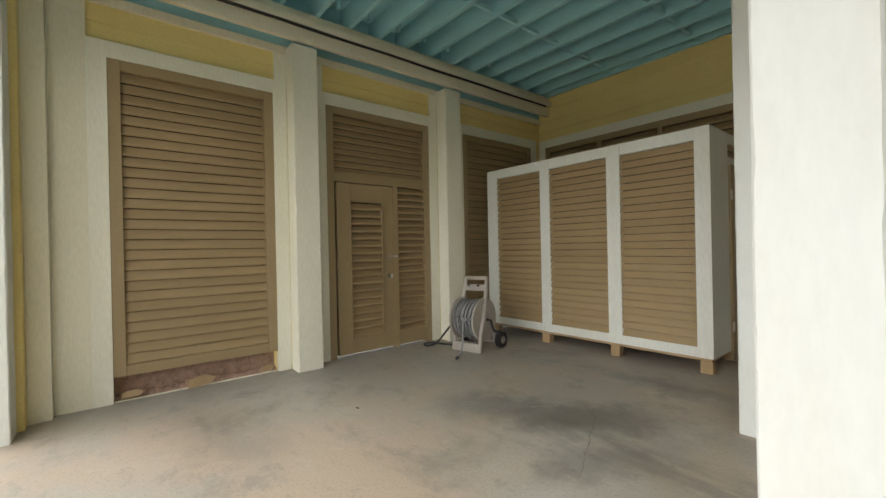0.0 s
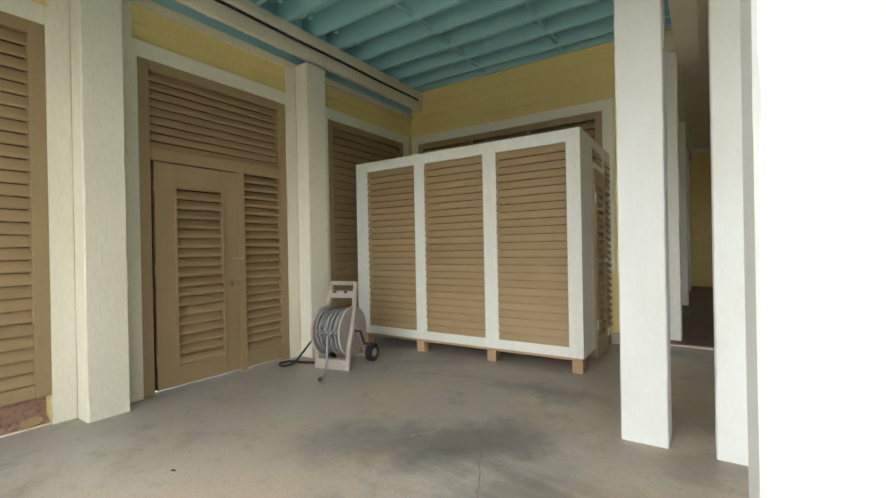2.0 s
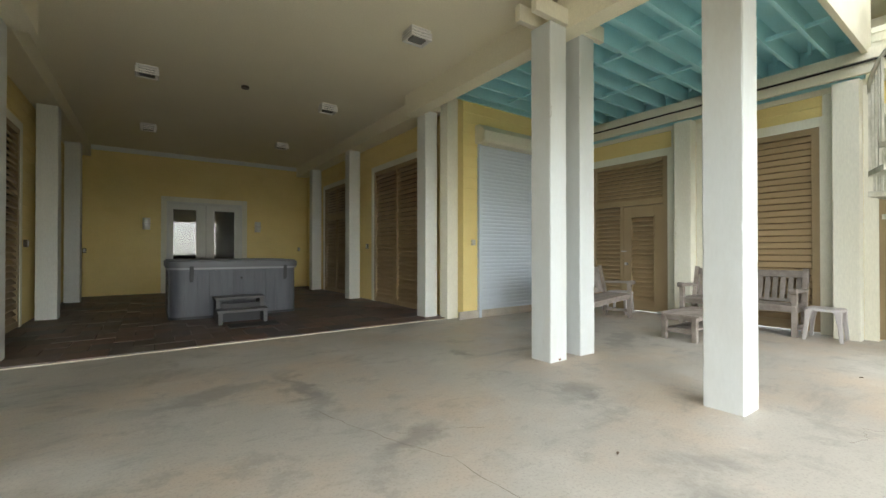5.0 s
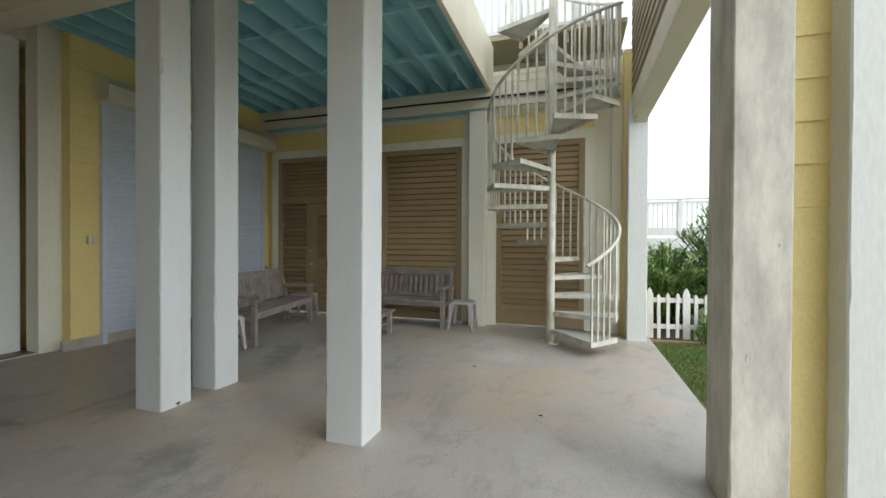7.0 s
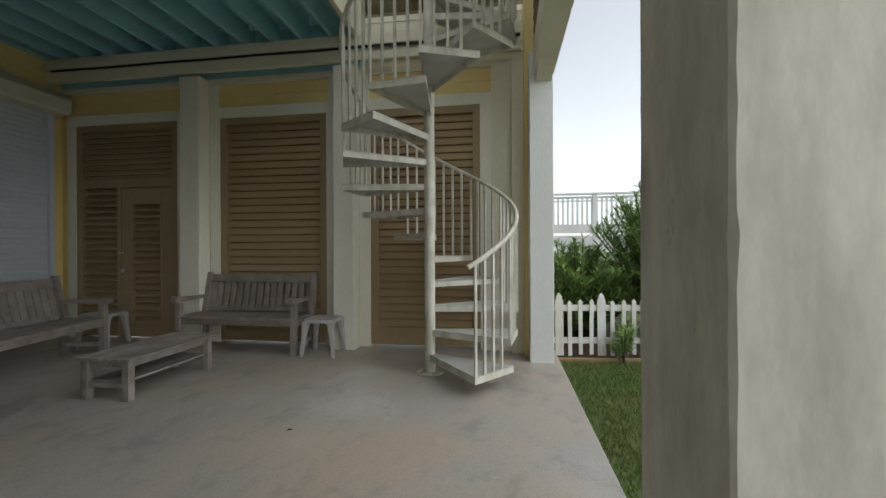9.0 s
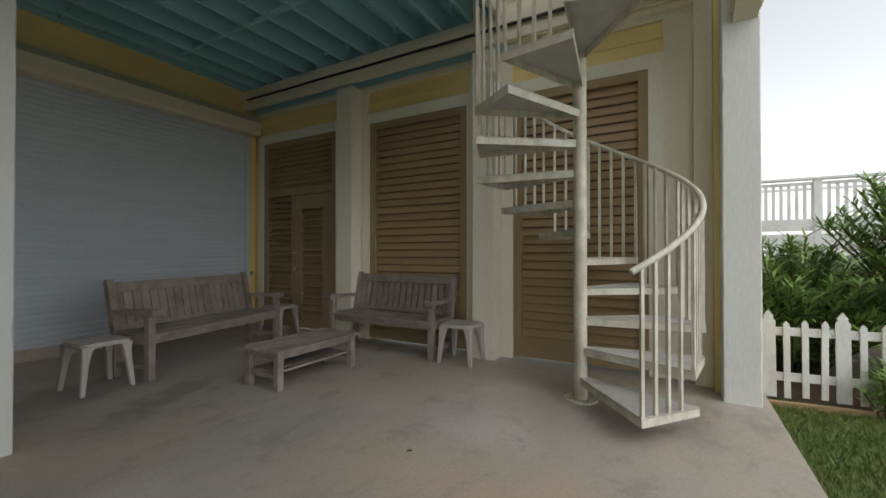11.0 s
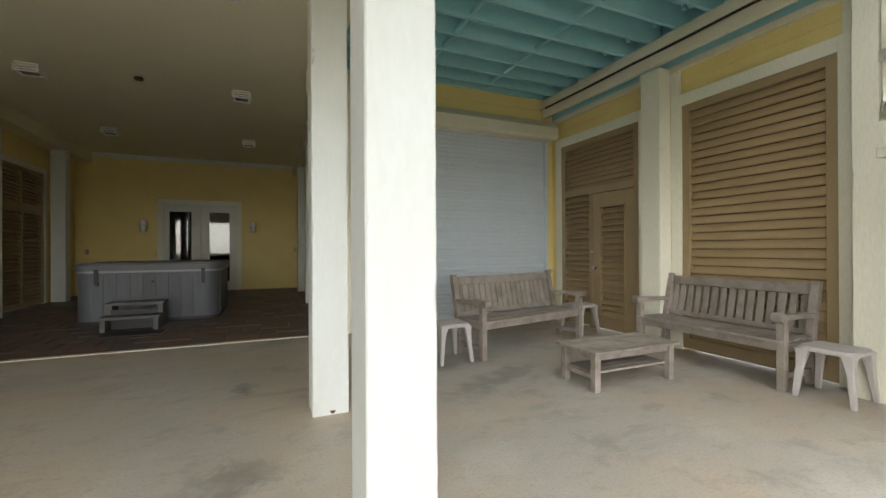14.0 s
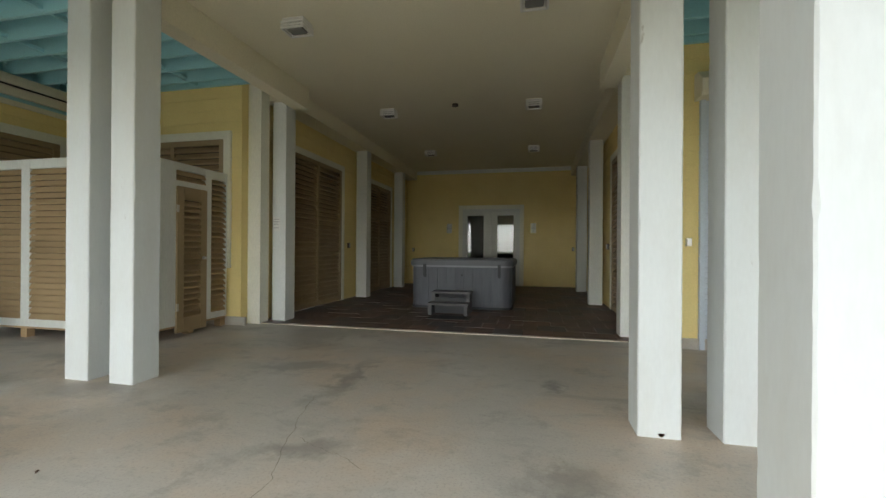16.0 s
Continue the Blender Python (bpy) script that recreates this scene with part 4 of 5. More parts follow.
def hot_tub():
    root = thing("hot_tub", pose(-0.04, 11.44, TILE), "grey plank-clad hot tub with a grey vinyl cover", "hot tub")
    h = 1.03
    bm = bmesh.new()
    bm_prism(bm, rounded_outline(-h, h, -h, h, 0.2), "z", 0.0, 0.84)
    part("cabinet", bm, GREYW, root, "grey wood-grain cabinet", True)
    bm = bmesh.new()
    bm_prism(bm, rounded_outline(-h - 0.02, h + 0.02, -h - 0.02, h + 0.02, 0.22), "z", 0.0, 0.045)
    part("base_skirt", bm, BLACK, root, smooth=True)
    n = 9
    step = (2 * h - 0.42) / n
    for side in range(4):
        for i in range(n):
            k = ("tub_plank", round(step, 4))
            if k not in SHARED:
                bb = bmesh.new()
                bm_box(bb, 0.001, step - 0.001, -0.012, 0.0, 0.05, 0.82, 0.003)
                SHARED[k] = mesh_of(bb, "plank", GREYW)
            o = new("plank", SHARED[k])
            o.parent = root
            o.matrix_local = pose(0, 0, 0, 0, 0, 90 * side) @ pose(-h + 0.21 + i * step, -h, 0)
    bm = bmesh.new()
    bm_prism(bm, rounded_outline(-h - 0.03, h + 0.03, -h - 0.03, h + 0.03, 0.22), "z", 0.84, 0.875)
    part("rim", bm, TUBRIM, root, "pale grey acrylic rim", True)
    bm = bmesh.new()
    bm_prism(bm, rounded_outline(-h - 0.045, h + 0.045, -h - 0.045, h + 0.045, 0.23), "z", 0.875, 1.0)
    bmesh.ops.bevel(bm, geom=[e for e in bm.edges if all(v.co.z > 0.99 for v in e.verts)], offset=0.03, segments=3, affect="EDGES")
    cover = part("cover", bm, COVER, root, "grey vinyl folding cover", True)
    block("seam", (-h - 0.02, h + 0.02, -0.02, 0.02, 0.998, 1.008), COVER, cover, bevel=0.004)
    for x in (-0.72, 0.80):
        block("strap", (x - 0.03, x + 0.03, -h - 0.06, -h - 0.046, 0.66, 0.90), BLACK, root, "black cover strap", bevel=0.003)
        block("clip", (x - 0.025, x + 0.025, -h - 0.03, -h - 0.012, 0.63, 0.69), BLACK, root, bevel=0.004)
    bm = bmesh.new()
    bm_tube(bm, [(0.05, -h - 0.012, 0.68), (0.05, -h - 0.03, 0.68)], 0.022, 14)
    part("drain_cap", bm, BLACK, root, smooth=True)
    return root


hot_tub()


def tub_steps():
    root = thing("tub_step", pose(-0.10, 9.50, TILE), "grey two-tread step standing in front of the hot tub", "step")
    for x in (-0.36, 0.30):
        bm = bmesh.new()
        bm_prism(bm, [(0.0, 0.0), (0.62, 0.0), (0.62, 0.36), (0.30, 0.36), (0.30, 0.18), (0.0, 0.18)], "x", x, x + 0.06)
        part("side_panel", bm, STEPG, root)
    block("tread", (-0.38, 0.38, -0.02, 0.32, 0.18, 0.22), STEPG, root, bevel=0.008)
    block("tread", (-0.38, 0.38, 0.29, 0.64, 0.36, 0.40), STEPG, root, bevel=0.008)
    block("riser", (-0.30, 0.30, 0.26, 0.28, 0.0, 0.30), BLACK, root, bevel=0.003)
    return root


tub_steps()
mt = block("rubber_mat", (-0.36, 0.36, 9.05, 9.42, TILE + 0.002, TILE + 0.014), BLACK, bevel=0.004)
tagged(mt, "black rubber mat on the slate in front of the step", "mat")


# ---- french doors ----
def french_doors():
    root = thing("door_1", pose(0, FAR, 0), "white painted glazed french doors, closed", "door", kind="structure")
    for dims in ((-0.97, -0.92, 2.60), (0.92, 0.97, 2.60)):
        block("jamb", (dims[0], dims[1], 0.0, 0.14, 0, 2.60), WHITE, root, bevel=0.004)
    block("jamb", (-0.92, 0.92, 0.0, 0.14, 2.55, 2.60), WHITE, root, bevel=0.004)
    for s in (-1, 1):
        x0, x1 = (-0.918, -0.004) if s < 0 else (0.004, 0.918)
        leaf = new("leaf")
        leaf.parent = root
        g0, g1 = (-0.81, -0.25) if s < 0 else (0.22, 0.76)
        block("stile", (x0, g0, 0.03, 0.075, 0.02, 2.545), WHITE, leaf, bevel=0.004)
        block("stile", (g1, x1, 0.03, 0.075, 0.02, 2.545), WHITE, leaf, bevel=0.004)
        block("rail", (g0, g1, 0.03, 0.075, 0.02, 0.28), WHITE, leaf, bevel=0.004)
        block("rail", (g0, g1, 0.03, 0.075, 2.38, 2.545), WHITE, leaf, bevel=0.004)
        block("pane", (g0 - 0.005, g1 + 0.005, 0.048, 0.056, 0.275, 2.385), GLASS, leaf, "clear glass pane", bevel=0)
        bm = bmesh.new()
        hx = -0.05 if s < 0 else 0.05
        bm_tube(bm, [(hx, 0.03, 1.0), (hx, -0.03, 1.0), (hx + s * 0.1, -0.035, 1.0)], 0.01, 8)
        part("handle", bm, CHROME, leaf, "metal lever handle", True)
    block("threshold", (-0.92, 0.92, 0.0, 0.14, 0.0, 0.02), CHROME, root, bevel=0.003)
    # added closed box behind, the room's shade painted as near-black colour
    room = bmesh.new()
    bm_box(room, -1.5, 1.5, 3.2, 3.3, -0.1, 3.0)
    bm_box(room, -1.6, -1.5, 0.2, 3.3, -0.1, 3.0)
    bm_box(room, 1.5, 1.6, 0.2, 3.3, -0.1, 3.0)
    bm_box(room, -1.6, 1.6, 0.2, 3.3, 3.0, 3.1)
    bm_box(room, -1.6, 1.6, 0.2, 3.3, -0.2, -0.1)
    o = part("wall_room", room, SHADE_MORTAR)
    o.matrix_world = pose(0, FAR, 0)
    setting(o, "added near-black box whose colour stands in for the unlit room behind the glazed doors", "wall")


french_doors()


# ---- bay fixtures ----
def bulkhead(x, y):
    root = thing("ceiling_light", pose(x, y, CZ), "white louvred bulkhead ceiling light, switched off", "ceiling light", "bay ceiling lights")
    block("base", (-0.14, 0.14, -0.11, 0.11, -0.02, 0.0), LAMPW, root, bevel=0.006)
    block("lens", (-0.10, 0.10, -0.075, 0.075, -0.125, -0.02), LENS, root, "frosted grey lens", bevel=0.02)
    for z in (-0.05, -0.085, -0.12):
        bm = bmesh.new()
        for d in ((-0.15, 0.15, -0.12, -0.10), (-0.15, 0.15, 0.10, 0.12), (-0.15, -0.13, -0.10, 0.10), (0.13, 0.15, -0.10, 0.10)):
            bm_box(bm, *d, z - 0.011, z + 0.011, 0.003)
        part("fin", bm, LAMPW, root)
    for sx in (-1, 1):
        for sy in (-1, 1):
            block("bracket", (sx * 0.12 - 0.008, sx * 0.12 + 0.008, sy * 0.098 - 0.008, sy * 0.098 + 0.008, -0.125, -0.02), LAMPW, root, bevel=0)
    return root


for y in (6.65, 9.88, 13.28):
    for x in (-1.38, 1.41):
        bulkhead(x, y)

bm = bmesh.new()
bm_tube(bm, [(0, 0, 0), (0, 0, -0.02), (0, 0, -0.035)], 0.06, 20)
sd = part("smoke_detector", bm, BROWNP, smooth=True)
sd.matrix_world = pose(-0.04, 9.8, CZ)
tagged(sd, "small round brown detector on the tan ceiling", "detector")


def sconce(x):
    root = thing("wall_sconce", pose(x, FAR, 1.95), "white half-round wall sconce on the yellow siding", "wall lamp", "sconces beside the french doors")
    block("back_plate", (-0.07, 0.07, -0.02, 0.02, -0.14, 0.14), LAMPW, root, bevel=0.004)
    bm = bmesh.new()
    out = [(0.085 * math.cos(radians(a)), -0.015 - 0.10 * math.sin(radians(a))) for a in range(0, 181, 15)]
    bm_prism(bm, out, "z", -0.17, 0.15)
    part("shade", bm, LAMPW, root, "white painted shade", True)
    block("band", (-0.088, 0.088, -0.118, -0.01, -0.02, 0.0), CHROME, root, bevel=0.003)


sconce(-1.43)
sconce(1.41)


def wall_box(x, y, z, rz, label, mat=None, w=0.035, h=0.06):
    root = thing("outlet_box", pose(x, y, z, 0, 0, rz), label, "outlet", "outlet boxes on the walls")
    block("body", (-w, w, -0.05, 0.0, -h, h), mat or BROWNP, root, bevel=0.006)
    block("cover_plate", (-w * 0.8, w * 0.8, -0.058, -0.05, -h * 0.8, h * 0.8), CHROME, root, bevel=0.003)


wall_box(-2.72, FAR, 1.2, 0, "small brown weatherproof outlet on the yellow end wall")
wall_box(2.68, FAR, 1.25, 0, "small brown weatherproof outlet on the yellow end wall")
wall_box(3.30, BACK, 1.33, 0, "grey metal switch box beside the roller shutter", CHROME, 0.03, 0.05)
wall_box(2.98, 11.45, 1.3, -90, "brown weatherproof outlet beside the louvre panel")
wall_box(-2.98, 11.45, 1.3, 90, "brown weatherproof outlet beside the louvre panel")
wall_box(6.36, BACK, 0.84, 0, "dark hose tap on the yellow back wall", CHROME, 0.02, 0.03)

sg = thing("notice_plate", pose(-2.77, 8.30, 1.62), "small pale notice plate on the white bay post", "sign")
block("plate", (-0.07, 0.07, -0.006, 0.0, -0.12, 0.12), LAMPW, sg, bevel=0.001)
for z, w in ((0.08, 0.05), (0.04, 0.055), (0.0, 0.04), (-0.06, 0.05)):
    block("text_bar", (-w, w, -0.009, -0.006, z - 0.008, z + 0.005), RESIN, sg, bevel=0)


# ---- garden furniture ----
def bench(m, length, label):
    root = thing("garden_bench", m, label, "bench", "weathered teak benches")
    L = length / 2
    for s in (-1, 1):
        x0, x1 = sorted((s * L, s * (L - 0.065)))
        block("front_leg", (x0, x1, -0.035, 0.03, 0, 0.60), TEAK, root, bevel=0.006)
        bm = bmesh.new()
        bm_prism(bm, [(0.40, 0.0), (0.46, 0.0), (0.46, 0.42), (0.556, 0.895), (0.541, 0.92), (0.506, 0.92), (0.40, 0.45)], "x", x0, x1)
        part("back_leg", bm, TEAK, root)
        bm = bmesh.new()
        prof = [(-0.085, 0.655), (-0.095, 0.63), (-0.09, 0.60), (-0.065, 0.585), (-0.03, 0.60), (0.15, 0.605), (0.44, 0.595), (0.46, 0.635), (0.15, 0.645), (-0.02, 0.655), (-0.05, 0.668)]
        bm_prism(bm, prof, "x", x0 - 0.012, x1 + 0.012)
        bmesh.ops.bevel(bm, geom=bm.edges[:], offset=0.004, segments=1, affect="EDGES")
        part("armrest", bm, TEAK, root, "scrolled teak armrest")
        block("side_rail", (x0 + 0.01, x1 - 0.01, 0.03, 0.42, 0.33, 0.40), TEAK, root, bevel=0.004)
        block("side_rail", (x0 + 0.015, x1 - 0.015, 0.03, 0.41, 0.10, 0.15), TEAK, root, bevel=0.004)
    block("apron", (-L + 0.065, L - 0.065, -0.02, 0.015, 0.335, 0.405), TEAK, root, bevel=0.004)
    block("apron", (-L + 0.065, L - 0.065, 0.41, 0.44, 0.335, 0.40), TEAK, root, bevel=0.004)
    for i in range(5):
        y = -0.05 + i * 0.094
        block("seat_slat", (-L + 0.01, L - 0.01, y, y + 0.085, 0.405, 0.43), TEAK, root, bevel=0.005)
    tilt = pose(0, 0.445, 0.43, -12, 0, 0)
    br = new("backrest")
    br.parent = root
    br.matrix_local = tilt
    block("rail", (-L + 0.066, L - 0.066, -0.012, 0.03, 0.37, 0.47), TEAK, br, bevel=0.006)
    block("rail", (-L + 0.066, L - 0.066, -0.01, 0.028, 0.005, 0.055), TEAK, br, bevel=0.004)
    n = max(9, int(round((length - 0.13) / 0.092)))
    w = (length - 0.13) / n
    bb = bmesh.new()
    half = 0.041 if length > 1.6 else 0.031
    bm_box(bb, -half, half, 0.0, 0.018, 0.05, 0.374, 0.003)
    me = mesh_of(bb, "back_slat", TEAK)
    for i in range(n):
        o = new("back_slat", me)
        o.parent = br
        o.location = (-L + 0.065 + (i + 0.5) * w, 0, 0)
    return root


bench(pose(4.79, 6.12, 0, 0, 0, 12.5), 1.76, "long weathered grey teak bench in front of the roller shutter")
bench(pose(5.84, 4.78, 0, 0, 0, -90), 1.52, "weathered grey teak bench against the tan louvre panel")


def coffee_table():
    root = thing("coffee_table", pose(4.81, 4.87, 0), "weathered grey slatted teak coffee table with a lower shelf", "table")
    X, Y = 0.445, 0.19
    for sx in (-1, 1):
        for sy in (-1, 1):
            block("leg", (sx * X - 0.03, sx * X + 0.03, sy * Y - 0.03, sy * Y + 0.03, 0, 0.325), TEAK, root, bevel=0.005)
    for s in (-1, 1):
        block("apron", (-X + 0.03, X - 0.03, s * Y - 0.012, s * Y + 0.012, 0.265, 0.325), TEAK, root, bevel=0.003)
        block("apron", (s * X - 0.012, s * X + 0.012, -Y + 0.03, Y - 0.03, 0.265, 0.325), TEAK, root, bevel=0.003)
        block("stretcher", (s * X - 0.015, s * X + 0.015, -Y + 0.03, Y - 0.03, 0.10, 0.14), TEAK, root, bevel=0.003)
    for i in range(6):
        y = -0.26 + i * 0.0875
        block("top_slat", (-0.505, 0.505, y, y + 0.081, 0.325, 0.35), TEAK, root, bevel=0.005)
    for i in range(4):
        y = -0.17 + i * 0.087
        block("shelf_slat", (-0.44, 0.44, y, y + 0.078, 0.14, 0.16), TEAK, root, bevel=0.004)
    return root


coffee_table()


def stool_proto(m):
    root = thing("resin_stool", m, "grey moulded resin side table with splayed legs", "side table", "resin side tables by the benches")
    bm = bmesh.new()
    bm_prism(bm, rounded_outline(-0.19, 0.19, -0.19, 0.19, 0.07), "z", 0.385, 0.42)
    bmesh.ops.bevel(bm, geom=[e for e in bm.edges if all(v.co.z > 0.41 for v in e.verts)], offset=0.012, segments=2, affect="EDGES")
    part("top", bm, RESIN, root, smooth=True)
    for sx in (-1, 1):
        for sy in (-1, 1):
            bm = bmesh.new()
            rings = []
            for f, hw in ((0.0, 0.05), (0.10, 0.036), (0.35, 0.025), (1.0, 0.018)):
                z = 0.395 * (1 - f)
                off = 0.14 + 0.045 * f ** 0.8
                cx, cy = sx * off, sy * off
                rings.append([bm.verts.new((cx + a * hw, cy + b * hw, z)) for a, b in ((-1, -1), (1, -1), (1, 1), (-1, 1))])
            for r0, r1 in zip(rings, rings[1:]):
                for k in range(4):
                    bm.faces.new((r0[k], r0[(k + 1) % 4], r1[(k + 1) % 4], r1[k]))
            bm.faces.new(rings[-1])
            bmesh.ops.bevel(bm, geom=bm.edges[:], offset=0.006, segments=1, affect="EDGES")
            part("leg", bm, RESIN, root, smooth=True)
    return root


st = stool_proto(pose(3.64, 6.13, 0, 0, 0, 4))
copy_thing(st, pose(6.00, 3.77, 0, 0, 0, 2))
copy_thing(st, pose(6.0, 6.72, 0, 0, 0, 10))


# ---- spiral stair ----
def spiral_stair():
    cx, cy, R, step, rise, a0 = 5.44, 2.41, 0.84, 30.0, 0.237, 214.9
    root = thing("spiral_stair", pose(cx, cy, 0), "cream painted steel spiral stair with mildew stains", "stair")
    n = 19
    top = 0.185 + (n - 1) * rise
    bm = bmesh.new()
    bm_tube(bm, [(0, 0, 0), (0, 0, top + 1.0)], 0.052, 20)
    part("pole", bm, STEEL, root, "cream painted round steel pole", True)
    bm = bmesh.new()
    bm_tube(bm, [(0, 0, 0), (0, 0, 0.012)], 0.13, 24)
    bp = part("base_plate", bm, STEEL, root, "rust-edged round base plate", True)
    for k in range(4):
        bm = bmesh.new()
        a = radians(45 + 90 * k)
        bm_tube(bm, [(0.1 * math.cos(a), 0.1 * math.sin(a), 0.012), (0.1 * math.cos(a), 0.1 * math.sin(a), 0.025)], 0.01, 6)
        part("bolt", bm, CHROME, bp)

    def at(a, r, z):
        return Vector((r * math.cos(radians(a)), r * math.sin(radians(a)), z))
    # one tread, shared by all: plate with turned-down edges
    W = 34.0
    bm = bmesh.new()
    # straight outer edge between the two corners
    p, q = at(0, R + 0.02, 0), at(W, R + 0.02, 0)
    inner = [at(-30, 0.05, 0), at(64, 0.05, 0)]
    plate = [p, q, inner[1], inner[0]]

    def slab(bm, pts, z0, z1):
        lo = [bm.verts.new((v.x, v.y, z0)) for v in pts]
        hi = [bm.verts.new((v.x, v.y, z1)) for v in pts]
        bm.faces.new(lo[::-1])
        bm.faces.new(hi)
        for i in range(len(pts)):
            j = (i + 1) % len(pts)
            bm.faces.new((lo[i], lo[j], hi[j], hi[i]))

    def edge(bm, a, b, z0, z1, th=0.006):
        d = (b - a).normalized()
        nrm = Vector((-d.y, d.x, 0)) * th
        slab(bm, [a, b, b + nrm, a + nrm], z0, z1)
    slab(bm, plate, -0.006, 0.0)
    tread_me = mesh_of(bm, "tread", TREAD)
    bm = bmesh.new()
    edge(bm, p, q, -0.058, 0.003)
    edge(bm, inner[0], p, -0.058, 0.003)
    edge(bm, q, inner[1], -0.058, 0.003)
    skirt_me = mesh_of(bm, "tread_edge", STEEL)
    bal = bmesh.new()
    bm_box(bal, -0.011, 0.011, -0.011, 0.011, 0, 1.0, 0.002)
    bal_me = mesh_of(bal, "baluster", STEEL)
    for k in range(n):
        t = new("tread", tread_me)
        t.parent = root
        t.matrix_local = pose(0, 0, 0.185 + k * rise, 0, 0, a0 + k * step)
        e = new("edge", skirt_me)
        e.parent = t
        for j in range(4):
            f = 0.03 + j * step / W / 4
            pos = p.lerp(q, f)
            ang = math.degrees(math.atan2(pos.y, pos.x))
            bl = new("baluster", bal_me)
            bl.parent = t
            zr = 0.895 + rise * ang / step
            bl.location = (pos.x * 0.985, pos.y * 0.985, -0.02)
            bl.rotation_euler = (0, 0, radians(ang))
            bl.scale = (1, 1, zr + 0.02)
    bm = bmesh.new()
    pts = []
    m = n * 6
    for i in range(m + 1):
        a = i * step / 6
        pts.append(at(a0 + a - 1, R + 0.0, 0.185 + 0.895 + rise * a / step))
    pts.insert(0, pts[0] + Vector((-0.02, 0.03, -0.02)))
    bm_tube(bm, pts, 0.021, 10)
    part("handrail", bm, STEEL, root, "cream painted steel handrail", True)
    return root


spiral_stair()

# ---- upper deck edge round the stairwell ----
dk = block("deck_edge", (2.62, 6.4, 3.39, 3.45, 3.74, 4.5), CREAM, bevel=0.006)
setting(dk, "cream fascia on the stairwell edge of the deck", "trim")
plank_wall("wall_upper", wall_frame(6.5, 3.46, -90), 2.2, 3.472, 4.15, CREAM, "weathered cream siding above the side beam", pitch=0.12)
sof = bmesh.new()
bm_box(sof, 6.36, 7.7, 1.4, 4.2, 4.58, 4.65)
for y in (1.55, 2.25, 2.95, 3.65):
    bm_box(sof, 6.40, 7.66, y - 0.03, y + 0.03, 4.42, 4.58)
setting(part("balcony_deck", sof, HEADW), "weathered brown underside of the upper balcony", "deck")
bc = block("wall_balcony", (6.9, 7.0, 1.4, 4.2, 3.4, 4.42), HEADW, bevel=0)
setting(bc, "weathered tan wall carrying the upper balcony", "wall")


def deck_railing(m, length, label):
    root = thing("deck_railing", m, label, "railing", "white upper deck railings")
    block("rail", (0, length, -0.04, 0.04, 0.95, 0.99), WHITE, root, bevel=0.006)
    block("rail", (0, length, -0.025, 0.025, 0.06, 0.12), WHITE, root, bevel=0.004)
    block("rail", (0, length, -0.025, 0.025, 0.82, 0.88), WHITE, root, bevel=0.004)
    for i in range(int(length / 1.8) + 1):
        x = min(length - 0.05, i * 1.8 + 0.05)
        block("post", (x - 0.05, x + 0.05, -0.05, 0.05, 0, 1.02), WHITE, root, bevel=0.006)
    me = shared_box("baluster", WHITE, (-0.018, 0.018, -0.015, 0.015, 0.1, 0.84))
    for i in range(int(length / 0.115)):
        o = new("baluster", me)
        o.parent = root
        o.location = (0.06 + i * 0.115, 0, 0)
    return root


deck_railing(pose(6.46, 3.95, 4.65, 0, 0, -90), 2.3, "white painted upper deck railing against the sky")


# ---- outdoors ----
def picket_fence(m, length, label, post=True):
    root = thing("picket_fence", m, label, "fence", "white picket fences")
    for z in (0.16, 0.55):
        block("rail", (0, length, 0.02, 0.055, z, z + 0.07), FENCEW, root, bevel=0.004)
    narrow = bmesh.new()
    bm_prism(narrow, [(-0.022, 0.03), (0.022, 0.03), (0.022, 0.66), (0.0, 0.69), (-0.022, 0.66)], "y", 0.0, 0.018)
    nm = mesh_of(narrow, "picket", FENCEW)
    wide = bmesh.new()
    bm_prism(wide, [(-0.048, 0.02), (0.048, 0.02), (0.048, 0.68), (0.03, 0.70), (0.036, 0.72), (0.0, 0.77), (-0.036, 0.72), (-0.03, 0.70), (-0.048, 0.68)], "y", 0.0, 0.018)
    wm = mesh_of(wide, "picket", FENCEW)
    x, i = 0.06, 1
    rng = random.Random(int(length * 100))
    while x < length - 0.05:
        big = i % 4 == 2
        o = new("picket", wm if big else nm)
        o.parent = root
        o.matrix_local = pose(x, 0, rng.uniform(-0.012, 0.012), 0, rng.uniform(-0.8, 0.8), 0)
        x += 0.125
        i += 1
    if post:
        p = block("post", (length, length + 0.09, -0.01, 0.08, 0, 0.76), FENCEW, root, bevel=0.005)
        block("cap", (length - 0.02, length + 0.11, -0.03, 0.10, 0.76, 0.80), FENCEW, p, bevel=0.008)
        block("cap", (length - 0.005, length + 0.095, -0.015, 0.085, 0.80, 0.83), FENCEW, p, bevel=0.01)
    return root


GZ = -0.12
picket_fence(pose(6.52, 1.22, GZ + 0.03, 0, 0, -84), 1.28, "weathered white picket fence beside the slab corner")
picket_fence(pose(6.70, -0.10, GZ + 0.02, 0, 0, -134), 3.2, "weathered white picket fence running out across the lawn")
picket_fence(pose(4.42, -2.46, GZ + 0.0, 0, 0, -134), 4.0, "weathered white picket fence running out across the lawn")
eb = block("edging_board", (0, 1.35, -0.02, 0.02, GZ - 0.02, GZ + 0.05), TIMBER, bevel=0.004)
eb.matrix_world = pose(6.42, 1.16, 0, 0, 0, -84)
tagged(eb, "weathered timber edging board at the foot of the fence", "edging board")
